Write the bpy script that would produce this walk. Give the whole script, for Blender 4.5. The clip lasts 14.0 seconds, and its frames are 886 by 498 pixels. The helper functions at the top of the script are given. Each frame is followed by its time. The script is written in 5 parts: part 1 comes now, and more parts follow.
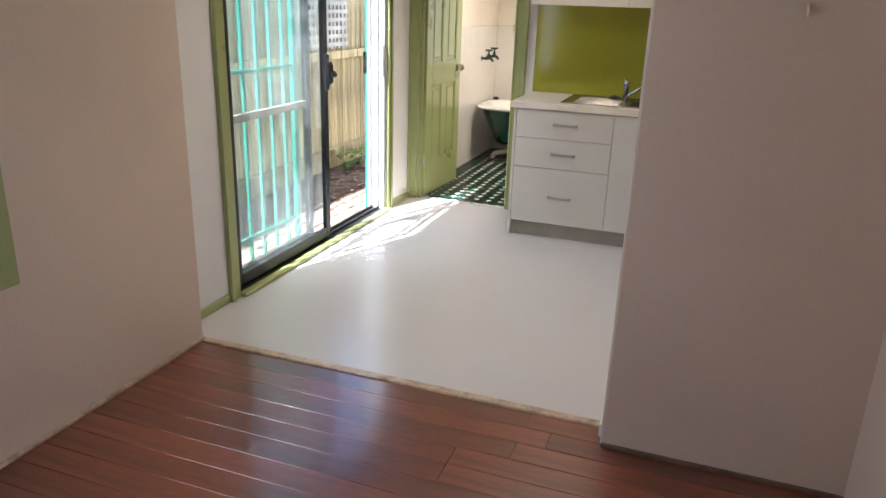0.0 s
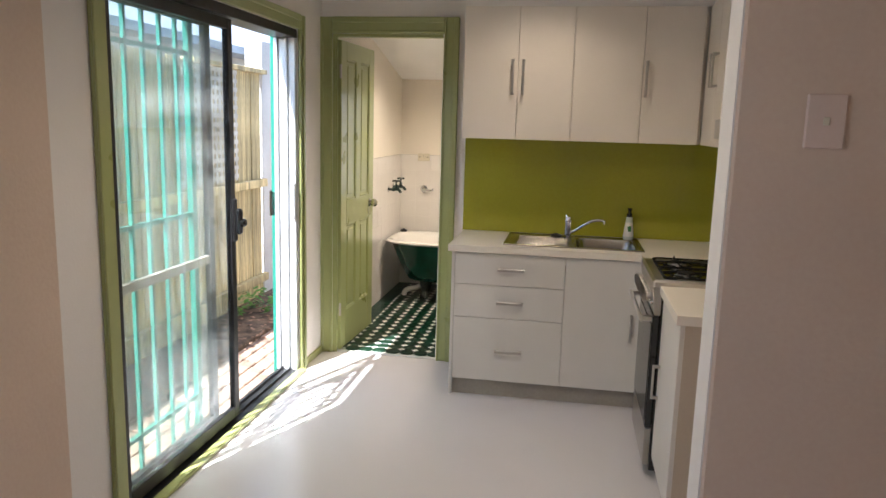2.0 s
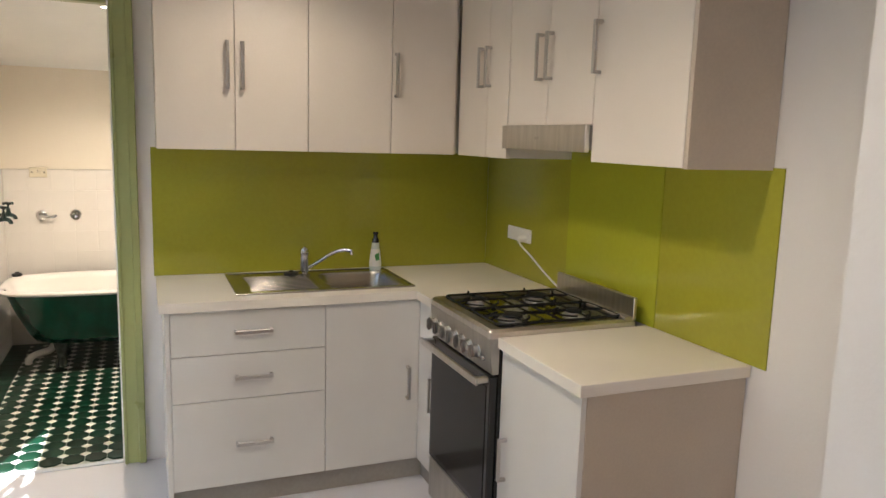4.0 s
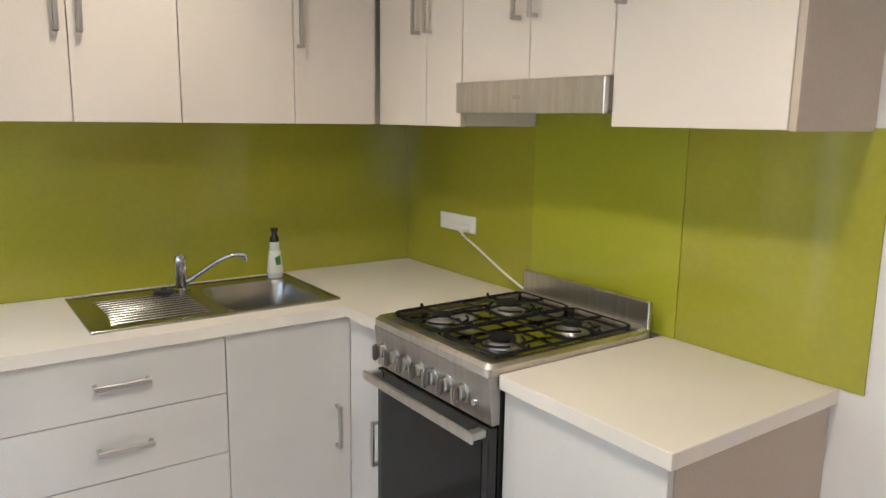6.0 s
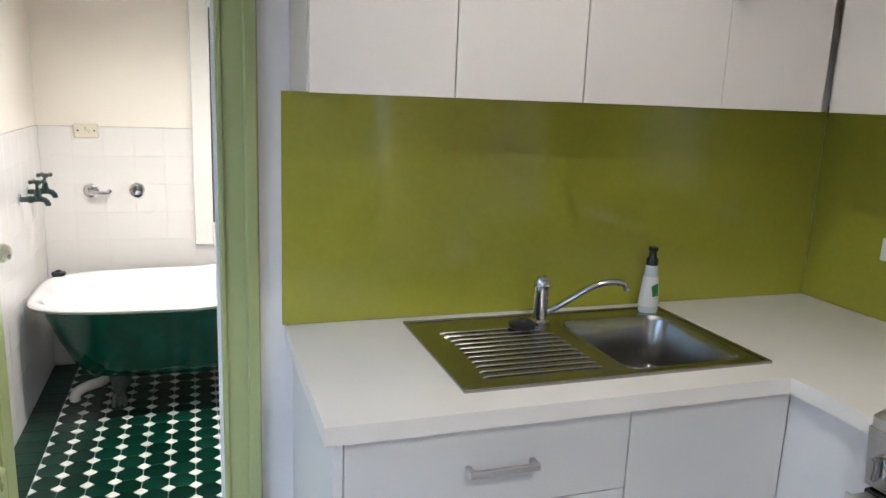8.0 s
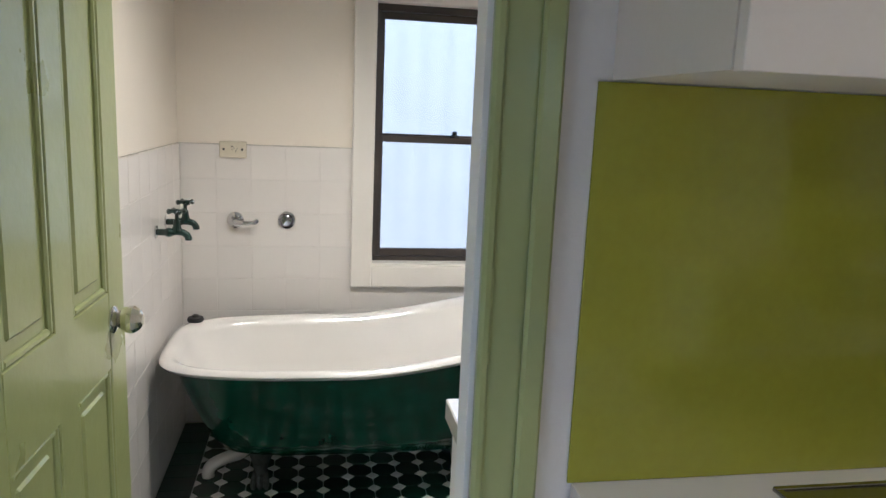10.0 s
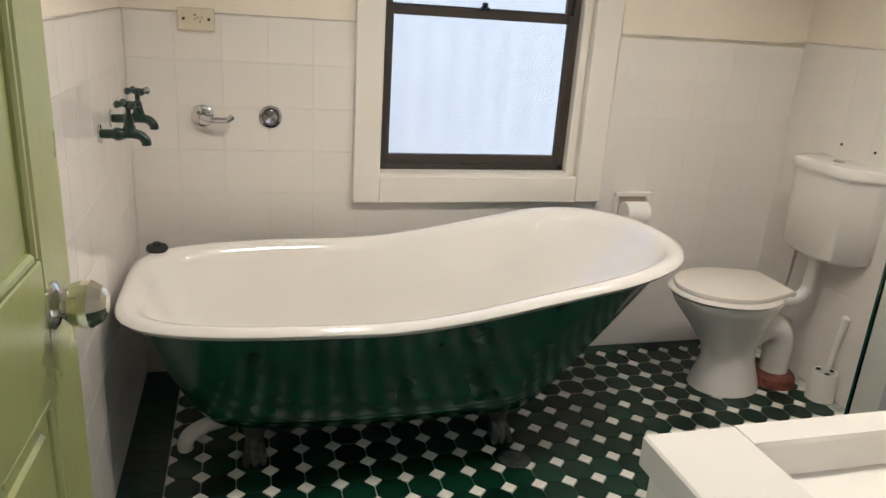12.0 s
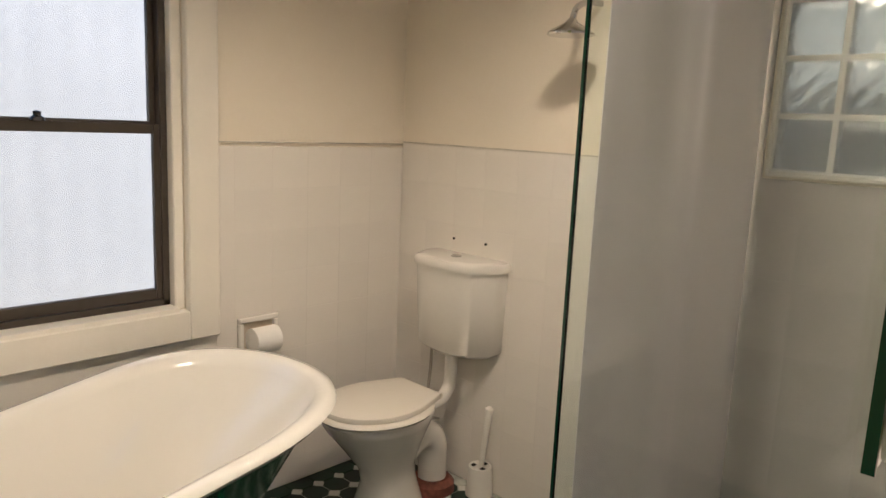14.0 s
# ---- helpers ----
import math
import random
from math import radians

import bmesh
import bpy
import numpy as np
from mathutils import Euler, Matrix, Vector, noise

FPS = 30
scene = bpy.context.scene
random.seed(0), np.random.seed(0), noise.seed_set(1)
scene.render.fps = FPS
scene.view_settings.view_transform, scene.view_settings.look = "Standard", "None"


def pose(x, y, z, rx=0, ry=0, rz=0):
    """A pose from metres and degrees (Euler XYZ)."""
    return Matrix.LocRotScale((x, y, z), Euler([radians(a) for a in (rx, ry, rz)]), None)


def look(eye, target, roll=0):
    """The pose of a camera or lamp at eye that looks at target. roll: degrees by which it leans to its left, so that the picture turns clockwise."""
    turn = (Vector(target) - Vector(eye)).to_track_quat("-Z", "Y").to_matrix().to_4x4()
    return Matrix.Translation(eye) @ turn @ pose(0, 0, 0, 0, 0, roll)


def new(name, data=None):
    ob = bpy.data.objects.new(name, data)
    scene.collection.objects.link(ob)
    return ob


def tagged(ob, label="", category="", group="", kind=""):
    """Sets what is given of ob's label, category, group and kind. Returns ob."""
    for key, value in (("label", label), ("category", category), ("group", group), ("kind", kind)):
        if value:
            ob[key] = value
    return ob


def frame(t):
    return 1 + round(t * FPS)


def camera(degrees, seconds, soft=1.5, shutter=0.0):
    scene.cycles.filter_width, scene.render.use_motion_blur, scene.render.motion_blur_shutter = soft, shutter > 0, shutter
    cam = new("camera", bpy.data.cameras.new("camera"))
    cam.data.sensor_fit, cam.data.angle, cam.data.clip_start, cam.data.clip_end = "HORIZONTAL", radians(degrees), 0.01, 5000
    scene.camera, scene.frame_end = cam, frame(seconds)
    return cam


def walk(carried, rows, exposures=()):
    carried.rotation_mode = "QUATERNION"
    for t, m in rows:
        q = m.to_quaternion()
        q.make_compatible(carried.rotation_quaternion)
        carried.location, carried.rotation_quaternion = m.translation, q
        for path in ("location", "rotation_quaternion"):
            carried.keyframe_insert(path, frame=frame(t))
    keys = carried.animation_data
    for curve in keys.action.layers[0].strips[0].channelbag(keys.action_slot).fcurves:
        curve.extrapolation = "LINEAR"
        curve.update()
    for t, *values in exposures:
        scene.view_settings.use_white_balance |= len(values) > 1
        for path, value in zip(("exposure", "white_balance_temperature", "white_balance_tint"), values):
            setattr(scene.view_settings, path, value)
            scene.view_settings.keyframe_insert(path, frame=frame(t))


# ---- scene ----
cam = camera(62.6, 14.0)
PATH = [
    (0, (-0.487, -5.258, 1.509), (-1.121, -3.476, 0.861), 1.9),
    (0.5, (-0.487, -5.229, 1.531), (-0.98, -3.394, 0.906), 2.1),
    (0.7, (-0.473, -5.163, 1.513), (-0.966, -3.318, 0.917), 1.6),
    (1, (-0.571, -5.11, 1.519), (-1.018, -3.236, 0.982), 1.6),
    (1.5, (-0.79, -4.885, 1.573), (-1.224, -2.979, 1.151), 1.3),
    (2, (-1.055, -4.667, 1.577), (-1.381, -2.723, 1.238), 1.6),
    (2.2, (-1.148, -4.552, 1.594), (-1.389, -2.593, 1.272), 1.3),
    (2.5, (-1.282, -4.426, 1.593), (-1.374, -2.452, 1.283), 1.1),
    (3, (-1.428, -4.125, 1.57), (-1.301, -2.15, 1.284), 0.9),
    (3.5, (-1.588, -3.861, 1.568), (-1.147, -1.931, 1.282), 1.6),
    (4, (-1.741, -3.596, 1.572), (-0.987, -1.768, 1.273), 1.7),
    (4.2, (-1.765, -3.495, 1.562), (-0.922, -1.71, 1.244), 1.6),
    (6.3, (-1.719, -2.594, 1.523), (-0.581, -0.988, 1.171), 0.8),
    (6.5, (-1.689, -2.493, 1.523), (-0.646, -0.825, 1.161), 1.0),
    (7, (-1.674, -2.299, 1.515), (-0.862, -0.511, 1.137), 1.9),
    (7.5, (-1.781, -2.065, 1.509), (-1.06, -0.244, 1.102), 2.2),
    (8, (-1.914, -1.849, 1.503), (-1.276, 0.001, 1.089), 2.3),
    (8.5, (-2.0, -1.571, 1.492), (-1.578, 0.339, 1.075), 2.1),
    (8.6, (-2.012, -1.521, 1.488), (-1.621, 0.397, 1.082), 2.4),
    (8.7, (-1.982, -1.511, 1.461), (-1.694, 0.436, 1.105), 2.4),
    (10.8, (-2.278, -0.407, 1.43), (-1.723, 1.475, 1.042), 2.6),
    (11, (-2.317, -0.279, 1.405), (-1.666, 1.571, 1.012), 2.6),
    (11.5, (-2.297, -0.161, 1.375), (-1.63, 1.653, 0.863), 3.1),
    (12, (-2.287, -0.256, 1.353), (-1.774, 1.569, 0.713), 3.9),
    (12.5, (-2.277, -0.332, 1.364), (-1.859, 1.507, 0.7), 3.6),
    (13, (-2.302, -0.189, 1.37), (-1.642, 1.624, 0.841), 3.5),
    (13.5, (-2.244, -0.02, 1.384), (-1.161, 1.611, 0.973), 3.6),
    (13.7, (-2.244, 0.064, 1.395), (-0.984, 1.57, 1.014), 3.8),
    (14, (-2.147, 0.128, 1.381), (-0.721, 1.488, 1.038), 2.6),
]
walk(cam, [(t, look(eye, target, roll)) for t, eye, target, roll in PATH],
     exposures=[(0.0, 2.25, 5600, 9), (1.5, 2.05, 5700, 10), (2.5, 2.05, 6000, 10), (4.2, 2.4, 5800, 9), (6.3, 2.75, 5400, 7), (7.5, 2.7, 5000, 7), (8.7, 2.3, 4650, 8), (10.8, 1.55, 5200, 7), (12.5, 1.6, 5350, 8), (13.3, 1.55, 5600, 9), (14.0, 1.5, 6050, 10)])

# ---- world, sun, lamps ----
SUN_DIR = Vector((0.35, 0.85, -1.28)).normalized()
world = bpy.data.worlds.new("sky")
scene.world = world
world.use_nodes = True
wn = world.node_tree
sky = wn.nodes.new("ShaderNodeTexSky")
sky.sky_type = 'NISHITA'
sky.sun_disc = False
sky.sun_elevation = math.asin(-SUN_DIR.z)
sky.sun_rotation = math.atan2(-SUN_DIR.x, -SUN_DIR.y)
bgn = wn.nodes["Background"]
bgn.inputs["Strength"].default_value = 0.15
wn.links.new(sky.outputs[0], bgn.inputs[0])
sun = new("sun", bpy.data.lights.new("sun", 'SUN'))
sun.data.energy, sun.data.angle, sun.data.color = 5.0, radians(0.5), (1, 0.95, 0.87)
sun.matrix_world = look((-4, -6, 8), Vector((-4, -6, 8)) + SUN_DIR)


def area_lamp(name, at, toward, sx, sy, watts, colour):
    d = bpy.data.lights.new(name, 'AREA')
    d.shape, d.size, d.size_y, d.energy, d.color = 'RECTANGLE', sx, sy, watts, colour
    ob = new(name, d)
    ob.matrix_world = look(at, toward)
    return ob


# Added area lamp, standing in for sky light at the left living window.
area_lamp("window_sky_light", (-2.60, -4.37, 1.39), (0, -4.37, 1.2), 1.2, 1.36, 2.6, (0.95, 0.97, 1.0))


def down_lamp(at, watts, colour=(1, 0.90, 0.79), spread=150):
    d = bpy.data.lights.new("downlight_lamp", 'SPOT')
    d.energy, d.color, d.spot_size, d.spot_blend, d.shadow_soft_size = watts, colour, radians(spread), 0.7, 0.07
    ob = new("downlight_lamp", d)
    ob.matrix_world = look(at, (at[0], at[1] + 0.001, 0))
    return ob


KITCHEN_LAMPS = [(-1.25, -0.85, 5), (-1.35, -2.1, 12.5)]
BATH_LAMPS = [(-0.95, 1.0, 24), (-1.9, 1.1, 21)]

# ---- materials ----
def surface(name, col, rough=0.5, metal=0.0, var=0.06, scale=3.0, fine=60.0, bump=0.02, spec=0.5, coat=0.0, dirt=None, stretch=(1, 1, 1), per_object=0.0, aniso=0.0):
    """Procedural surface: two scales of colour variation, fine relief and uneven gloss."""
    m = bpy.data.materials.new(name)
    m.use_nodes = True
    n, l = m.node_tree.nodes, m.node_tree.links
    b = n["Principled BSDF"]
    tc = n.new("ShaderNodeTexCoord")
    mp = n.new("ShaderNodeMapping")
    mp.inputs["Scale"].default_value = stretch
    l.new(tc.outputs["Object"], mp.inputs[0])
    big, small = n.new("ShaderNodeTexNoise"), n.new("ShaderNodeTexNoise")
    big.inputs["Scale"].default_value, small.inputs["Scale"].default_value = scale, fine
    big.inputs["Detail"].default_value = 5
    small.inputs["Detail"].default_value = 3
    l.new(mp.outputs[0], big.inputs["Vector"])
    l.new(mp.outputs[0], small.inputs["Vector"])
    ramp = n.new("ShaderNodeValToRGB")
    lo = dirt or tuple(c * (1 - var * 1.6) for c in col)
    ramp.color_ramp.elements[0].color = (*lo, 1)
    ramp.color_ramp.elements[1].color = (*[min(1, c * (1 + var)) for c in col], 1)
    ramp.color_ramp.elements[0].position, ramp.color_ramp.elements[1].position = 0.28, 0.66
    l.new(big.outputs["Fac"], ramp.inputs[0])
    mix = n.new("ShaderNodeMixRGB")
    mix.blend_type = 'OVERLAY'
    mix.inputs["Fac"].default_value = min(0.5, var * 1.5)
    l.new(ramp.outputs[0], mix.inputs[1])
    l.new(small.outputs["Fac"], mix.inputs[2])
    out = mix.outputs[0]
    if per_object:
        oi, hsv, mr = n.new("ShaderNodeObjectInfo"), n.new("ShaderNodeHueSaturation"), n.new("ShaderNodeMapRange")
        mr.inputs["To Min"].default_value, mr.inputs["To Max"].default_value = 1 - per_object, 1 + per_object
        l.new(oi.outputs["Random"], mr.inputs[0])
        l.new(mr.outputs[0], hsv.inputs["Value"])
        l.new(out, hsv.inputs["Color"])
        out = hsv.outputs[0]
    l.new(out, b.inputs["Base Color"])
    rr = n.new("ShaderNodeMapRange")
    rr.inputs["To Min"].default_value, rr.inputs["To Max"].default_value = max(0.02, rough - 0.025), min(1, rough + 0.03)
    l.new(big.outputs["Fac"], rr.inputs[0])
    l.new(rr.outputs[0], b.inputs["Roughness"])
    b.inputs["Metallic"].default_value = metal
    b.inputs["Specular IOR Level"].default_value = spec
    b.inputs["Coat Weight"].default_value = coat
    b.inputs["Coat Roughness"].default_value = 0.08
    b.inputs["Anisotropic"].default_value = aniso
    if bump:
        bp = n.new("ShaderNodeBump")
        bp.inputs["Strength"].default_value = min(1, bump * 10)
        bp.inputs["Distance"].default_value = 0.002
        l.new(small.outputs["Fac"], bp.inputs["Height"])
        l.new(bp.outputs[0], b.inputs["Normal"])
    return m


def glass(name, col=(0.9, 0.97, 0.95), rough=0.0, alpha=None):
    m = bpy.data.materials.new(name)
    m.use_nodes = True
    b = m.node_tree.nodes["Principled BSDF"]
    b.inputs["Base Color"].default_value = (*col, 1)
    b.inputs["Roughness"].default_value = rough
    b.inputs["Transmission Weight"].default_value = 1
    b.inputs["IOR"].default_value = 1.45
    return m


def glow(name, col, strength):
    m = bpy.data.materials.new(name)
    m.use_nodes = True
    b = m.node_tree.nodes["Principled BSDF"]
    b.inputs["Base Color"].default_value = (*col, 1)
    b.inputs["Emission Color"].default_value = (*col, 1)
    b.inputs["Emission Strength"].default_value = strength
    return m


WALL = surface("wall_paint", (0.78, 0.74, 0.70), 0.6, var=0.03, scale=1.2, fine=90, bump=0.03)
LIVING = surface("living_wall_paint", (0.67, 0.525, 0.41), 0.6, var=0.05, scale=0.9, fine=70, bump=0.04)
CASING = surface("cream_casing_paint", (0.80, 0.76, 0.69), 0.4, var=0.03, scale=3, fine=60, bump=0.02)
BATH = surface("bath_wall_paint", (0.82, 0.75, 0.64), 0.5, var=0.03, scale=1.5, fine=90, bump=0.03)
CEIL = surface("ceiling_paint", (0.82, 0.81, 0.79), 0.7, var=0.02, bump=0.02)
GREEN = surface("olive_gloss_paint", (0.35, 0.38, 0.15), 0.28, var=0.03, scale=5, fine=45, bump=0.03, coat=0.3)
VINYL = surface("pale_vinyl", (0.66, 0.63, 0.63), 0.21, var=0.012, scale=2.2, fine=240, bump=0.0, spec=0.5)
WOOD = surface("red_hardwood", (0.17, 0.042, 0.018), 0.30, var=0.30, scale=2.5, fine=26, bump=0.008, stretch=(0.7, 9, 9), per_object=0.22, coat=1.0, dirt=(0.105, 0.026, 0.012))
WOOD.node_tree.nodes["Principled BSDF"].inputs["Coat Roughness"].default_value = 0.14
STRIP = surface("worn_edge_strip", (0.50, 0.37, 0.25), 0.28, var=0.25, scale=14, bump=0.04)
SKIRT = surface("brown_skirting", (0.16, 0.105, 0.065), 0.5, var=0.25, scale=6, bump=0.04)
LAM = surface("cream_laminate", (0.74, 0.665, 0.585), 0.42, var=0.03, scale=2, fine=130, bump=0.015)
BASELAM = surface("pale_grey_laminate", (0.68, 0.645, 0.60), 0.42, var=0.03, scale=2, fine=130, bump=0.015)
# Darker than the door laminates; for two end panels and the roll recess.
SIDE = surface("darker_panel", (0.52, 0.44, 0.35), 0.45, var=0.05, scale=2.5, fine=110, bump=0.015)
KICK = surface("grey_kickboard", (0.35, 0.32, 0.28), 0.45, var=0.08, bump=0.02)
TOP = surface("cream_worktop", (0.80, 0.735, 0.645), 0.36, var=0.03, scale=3, fine=300, bump=0.012)
HOBSTEEL = surface("polished_hob_steel", (0.33, 0.31, 0.27), 0.14, metal=1, var=0.1, scale=5, fine=60, bump=0.004)
FRONTSTEEL = surface("stove_front_steel", (0.46, 0.44, 0.41), 0.30, metal=1, var=0.07, scale=4, fine=80, bump=0.008, stretch=(1, 14, 1))
SPLASHV = surface("vivid_green_back_painted_glass", (0.40, 0.405, 0.028), 0.06, var=0.04, scale=1.2, bump=0.0, spec=0.5)
SWITCHP = surface("pinkish_switch_plastic", (0.70, 0.55, 0.46), 0.35, var=0.05, bump=0.005)
SPLASH = surface("olive_back_painted_glass", (0.36, 0.345, 0.032), 0.08, var=0.05, scale=1.2, bump=0.0, spec=0.5)
STEEL = surface("brushed_steel", (0.60, 0.57, 0.53), 0.30, metal=1, var=0.07, scale=4, fine=80, bump=0.012, stretch=(1, 14, 1))
SINK = surface("sink_steel", (0.39, 0.37, 0.33), 0.26, metal=1, var=0.08, scale=5, fine=60, bump=0.006)
CHROME = surface("chrome", (0.62, 0.62, 0.62), 0.08, metal=1, var=0.03, bump=0)
HANDLE = surface("satin_nickel", (0.52, 0.49, 0.46), 0.32, metal=1, var=0.05, bump=0.01)
BLACK = surface("black_enamel", (0.012, 0.012, 0.012), 0.25, var=0.2, bump=0.01, coat=0.3)
IRON = surface("cast_iron", (0.012, 0.012, 0.012), 0.7, var=0.3, fine=120, bump=0.06, spec=0.2)
OVENGLASS = surface("dark_oven_glass", (0.012, 0.012, 0.013), 0.12, var=0.1, bump=0, spec=0.3)
ALU = surface("black_aluminium", (0.018, 0.018, 0.02), 0.35, var=0.2, bump=0.01)
ALUPALE = surface("pale_aluminium", (0.62, 0.64, 0.66), 0.35, metal=0.3, var=0.05, bump=0.01)
BRONZE = surface("brown_window_aluminium", (0.05, 0.04, 0.032), 0.4, var=0.15, bump=0.01)
TEAL = surface("teal_security_paint", (0.03, 0.22, 0.17), 0.4, var=0.1, bump=0.02)
GLASS = glass("clear_glass")
# Pale translucent mix stands in for bright reflections veiling the door glass.
VEILED = glass("veiled_door_glass")
dn_, dl_ = VEILED.node_tree.nodes, VEILED.node_tree.links
veil_, mixs_ = dn_.new("ShaderNodeBsdfTranslucent"), dn_.new("ShaderNodeMixShader")
veil_.inputs["Color"].default_value = (0.85, 0.9, 0.92, 1)
mixs_.inputs[0].default_value = 0.055
dl_.new(dn_["Principled BSDF"].outputs[0], mixs_.inputs[1])
dl_.new(veil_.outputs[0], mixs_.inputs[2])
dl_.new(mixs_.outputs[0], dn_["Material Output"].inputs[0])
FROST = glass("frosted_glass", (0.99, 0.97, 0.95), 0.2)
BLOCKGLASS = glass("glass_block_glass", (0.95, 0.97, 0.96), 0.22)
GLASSEDGE = surface("green_glass_edge", (0.006, 0.04, 0.025), 0.1, bump=0)
MIRROR = surface("mirror", (0.9, 0.9, 0.9), 0.02, metal=1, var=0, bump=0)
ENAMEL = surface("white_enamel", (0.86, 0.83, 0.78), 0.12, var=0.02, bump=0, coat=0.5)
CHINA = surface("white_vitreous_china", (0.80, 0.77, 0.72), 0.14, var=0.03, bump=0, coat=0.4)
PLASTIC = surface("white_plastic", (0.80, 0.77, 0.72), 0.35, var=0.03, bump=0.005)
SEATPL = surface("cream_seat_plastic", (0.82, 0.77, 0.69), 0.25, var=0.02, bump=0)
TUBGREEN = surface("dark_green_tub_paint", (0.004, 0.050, 0.030), 0.2, var=0.15, scale=9, fine=14, bump=0.004, coat=0.35)
TAPGREEN = surface("bottle_green_tap_enamel", (0.003, 0.022, 0.014), 0.25, var=0.1, bump=0.01, coat=0.4)
FOOT = surface("aged_iron_foot", (0.05, 0.06, 0.055), 0.55, var=0.3, scale=30, bump=0.08)
OCT = surface("dark_green_tile", (0.004, 0.026, 0.014), 0.28, var=0.3, scale=6, bump=0.01, per_object=0.3, spec=0.3)
DOT = surface("white_dot_tile", (0.78, 0.76, 0.70), 0.25, var=0.08, scale=9, bump=0.01, per_object=0.06)
GROUT = surface("floor_grout", (0.46, 0.47, 0.42), 0.8, var=0.25, scale=20, bump=0.05)
WTILE = surface("white_wall_tile", (0.79, 0.75, 0.70), 0.18, var=0.02, scale=2, bump=0.0, per_object=0.015)
GLTILE = surface("glossy_white_wall_tile", (0.79, 0.75, 0.70), 0.06, var=0.02, scale=2, bump=0.0, per_object=0.01)
SHTILE = surface("grey_shower_tile", (0.52, 0.49, 0.48), 0.25, var=0.05, scale=2, bump=0.0, per_object=0.02)
WGROUT = surface("wall_grout", (0.56, 0.52, 0.46), 0.8, var=0.15, scale=12, bump=0.03)
FENCE = surface("weathered_paling", (0.50, 0.405, 0.21), 0.8, var=0.35, scale=3, fine=30, bump=0.08, stretch=(7, 7, 0.7), per_object=0.18)
LATT = surface("grey_lattice", (0.55, 0.53, 0.48), 0.8, var=0.2, scale=5, bump=0.05)
PAVER = surface("brick_paver", (0.30, 0.20, 0.15), 0.8, var=0.3, scale=7, fine=60, bump=0.08, per_object=0.2)
SOIL = surface("leafy_soil", (0.13, 0.085, 0.055), 0.95, var=0.6, scale=9, fine=50, bump=0.1)
LEAFLIT = surface("dry_leaf", (0.34, 0.20, 0.13), 0.8, var=0.4, scale=20, bump=0.03)
LEAF = surface("leaf_green", (0.10, 0.24, 0.03), 0.5, var=0.3, scale=14, bump=0.03)
GROUND = surface("yard_ground", (0.20, 0.17, 0.13), 0.9, var=0.4, scale=1.5, fine=40, bump=0.08)
RENDER = surface("grey_cement_render", (0.55, 0.53, 0.50), 0.85, var=0.12, scale=2, bump=0.06)
ROOFM = surface("grey_roof_sheet", (0.33, 0.34, 0.36), 0.5, var=0.1, bump=0.03)
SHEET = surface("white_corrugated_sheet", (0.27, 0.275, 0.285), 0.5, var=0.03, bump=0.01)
RUBBER = surface("black_rubber", (0.015, 0.015, 0.015), 0.5, var=0.2, bump=0.02)
PAPER = surface("toilet_paper", (0.85, 0.83, 0.80), 0.9, var=0.03, bump=0.03)
TERRA = surface("terracotta_collar", (0.17, 0.055, 0.038), 0.75, var=0.35, scale=18, bump=0.06)
CLEARB = surface("clear_soap_bottle", (0.62, 0.66, 0.63), 0.15, var=0.05, bump=0)
LABELG = surface("green_label", (0.05, 0.22, 0.05), 0.4, var=0.2, scale=40, bump=0)
CRYSTAL = surface("silvered_crystal_knob", (0.72, 0.69, 0.58), 0.05, metal=0.92, var=0.05, bump=0)
CLOTH = surface("pale_lilac_curtain_fabric", (0.84, 0.81, 0.83), 0.75, var=0.03, scale=3, fine=220, bump=0.01)
cn_, cl_ = CLOTH.node_tree.nodes, CLOTH.node_tree.links
thin_, cmix_ = cn_.new("ShaderNodeBsdfTranslucent"), cn_.new("ShaderNodeMixShader")
thin_.inputs["Color"].default_value = (0.84, 0.81, 0.83, 1)
cmix_.inputs[0].default_value = 0.45
cl_.new(cn_["Principled BSDF"].outputs[0], cmix_.inputs[1])
cl_.new(thin_.outputs[0], cmix_.inputs[2])
cl_.new(cmix_.outputs[0], cn_["Material Output"].inputs[0])
LAMPG = glow("downlight_face", (1, 0.86, 0.66), 12)
YEL = surface("aged_socket_plastic", (0.66, 0.60, 0.46), 0.4, var=0.08, bump=0.01)
DARKHOLE = surface("dark_slot", (0.01, 0.01, 0.01), 0.8, bump=0)

# ---- builders ----
W = {}


def box(x0, x1, y0, y1, z0, z1, bevel=0.0, seg=1, bm=None):
    b = bmesh.new()
    r = bmesh.ops.create_cube(b, size=1)
    bmesh.ops.transform(b, verts=r["verts"], matrix=Matrix.LocRotScale(((x0 + x1) / 2, (y0 + y1) / 2, (z0 + z1) / 2), None, (abs(x1 - x0), abs(y1 - y0), abs(z1 - z0))))
    if bevel:
        bmesh.ops.bevel(b, geom=b.edges[:], offset=bevel, segments=seg, affect='EDGES')
    return join(bm, b) if bm else b


def join(a, b):
    """Adds the faces of b to a."""
    me = bpy.data.meshes.new("tmp")
    b.to_mesh(me)
    b.free()
    a.from_mesh(me)
    bpy.data.meshes.remove(me)
    return a


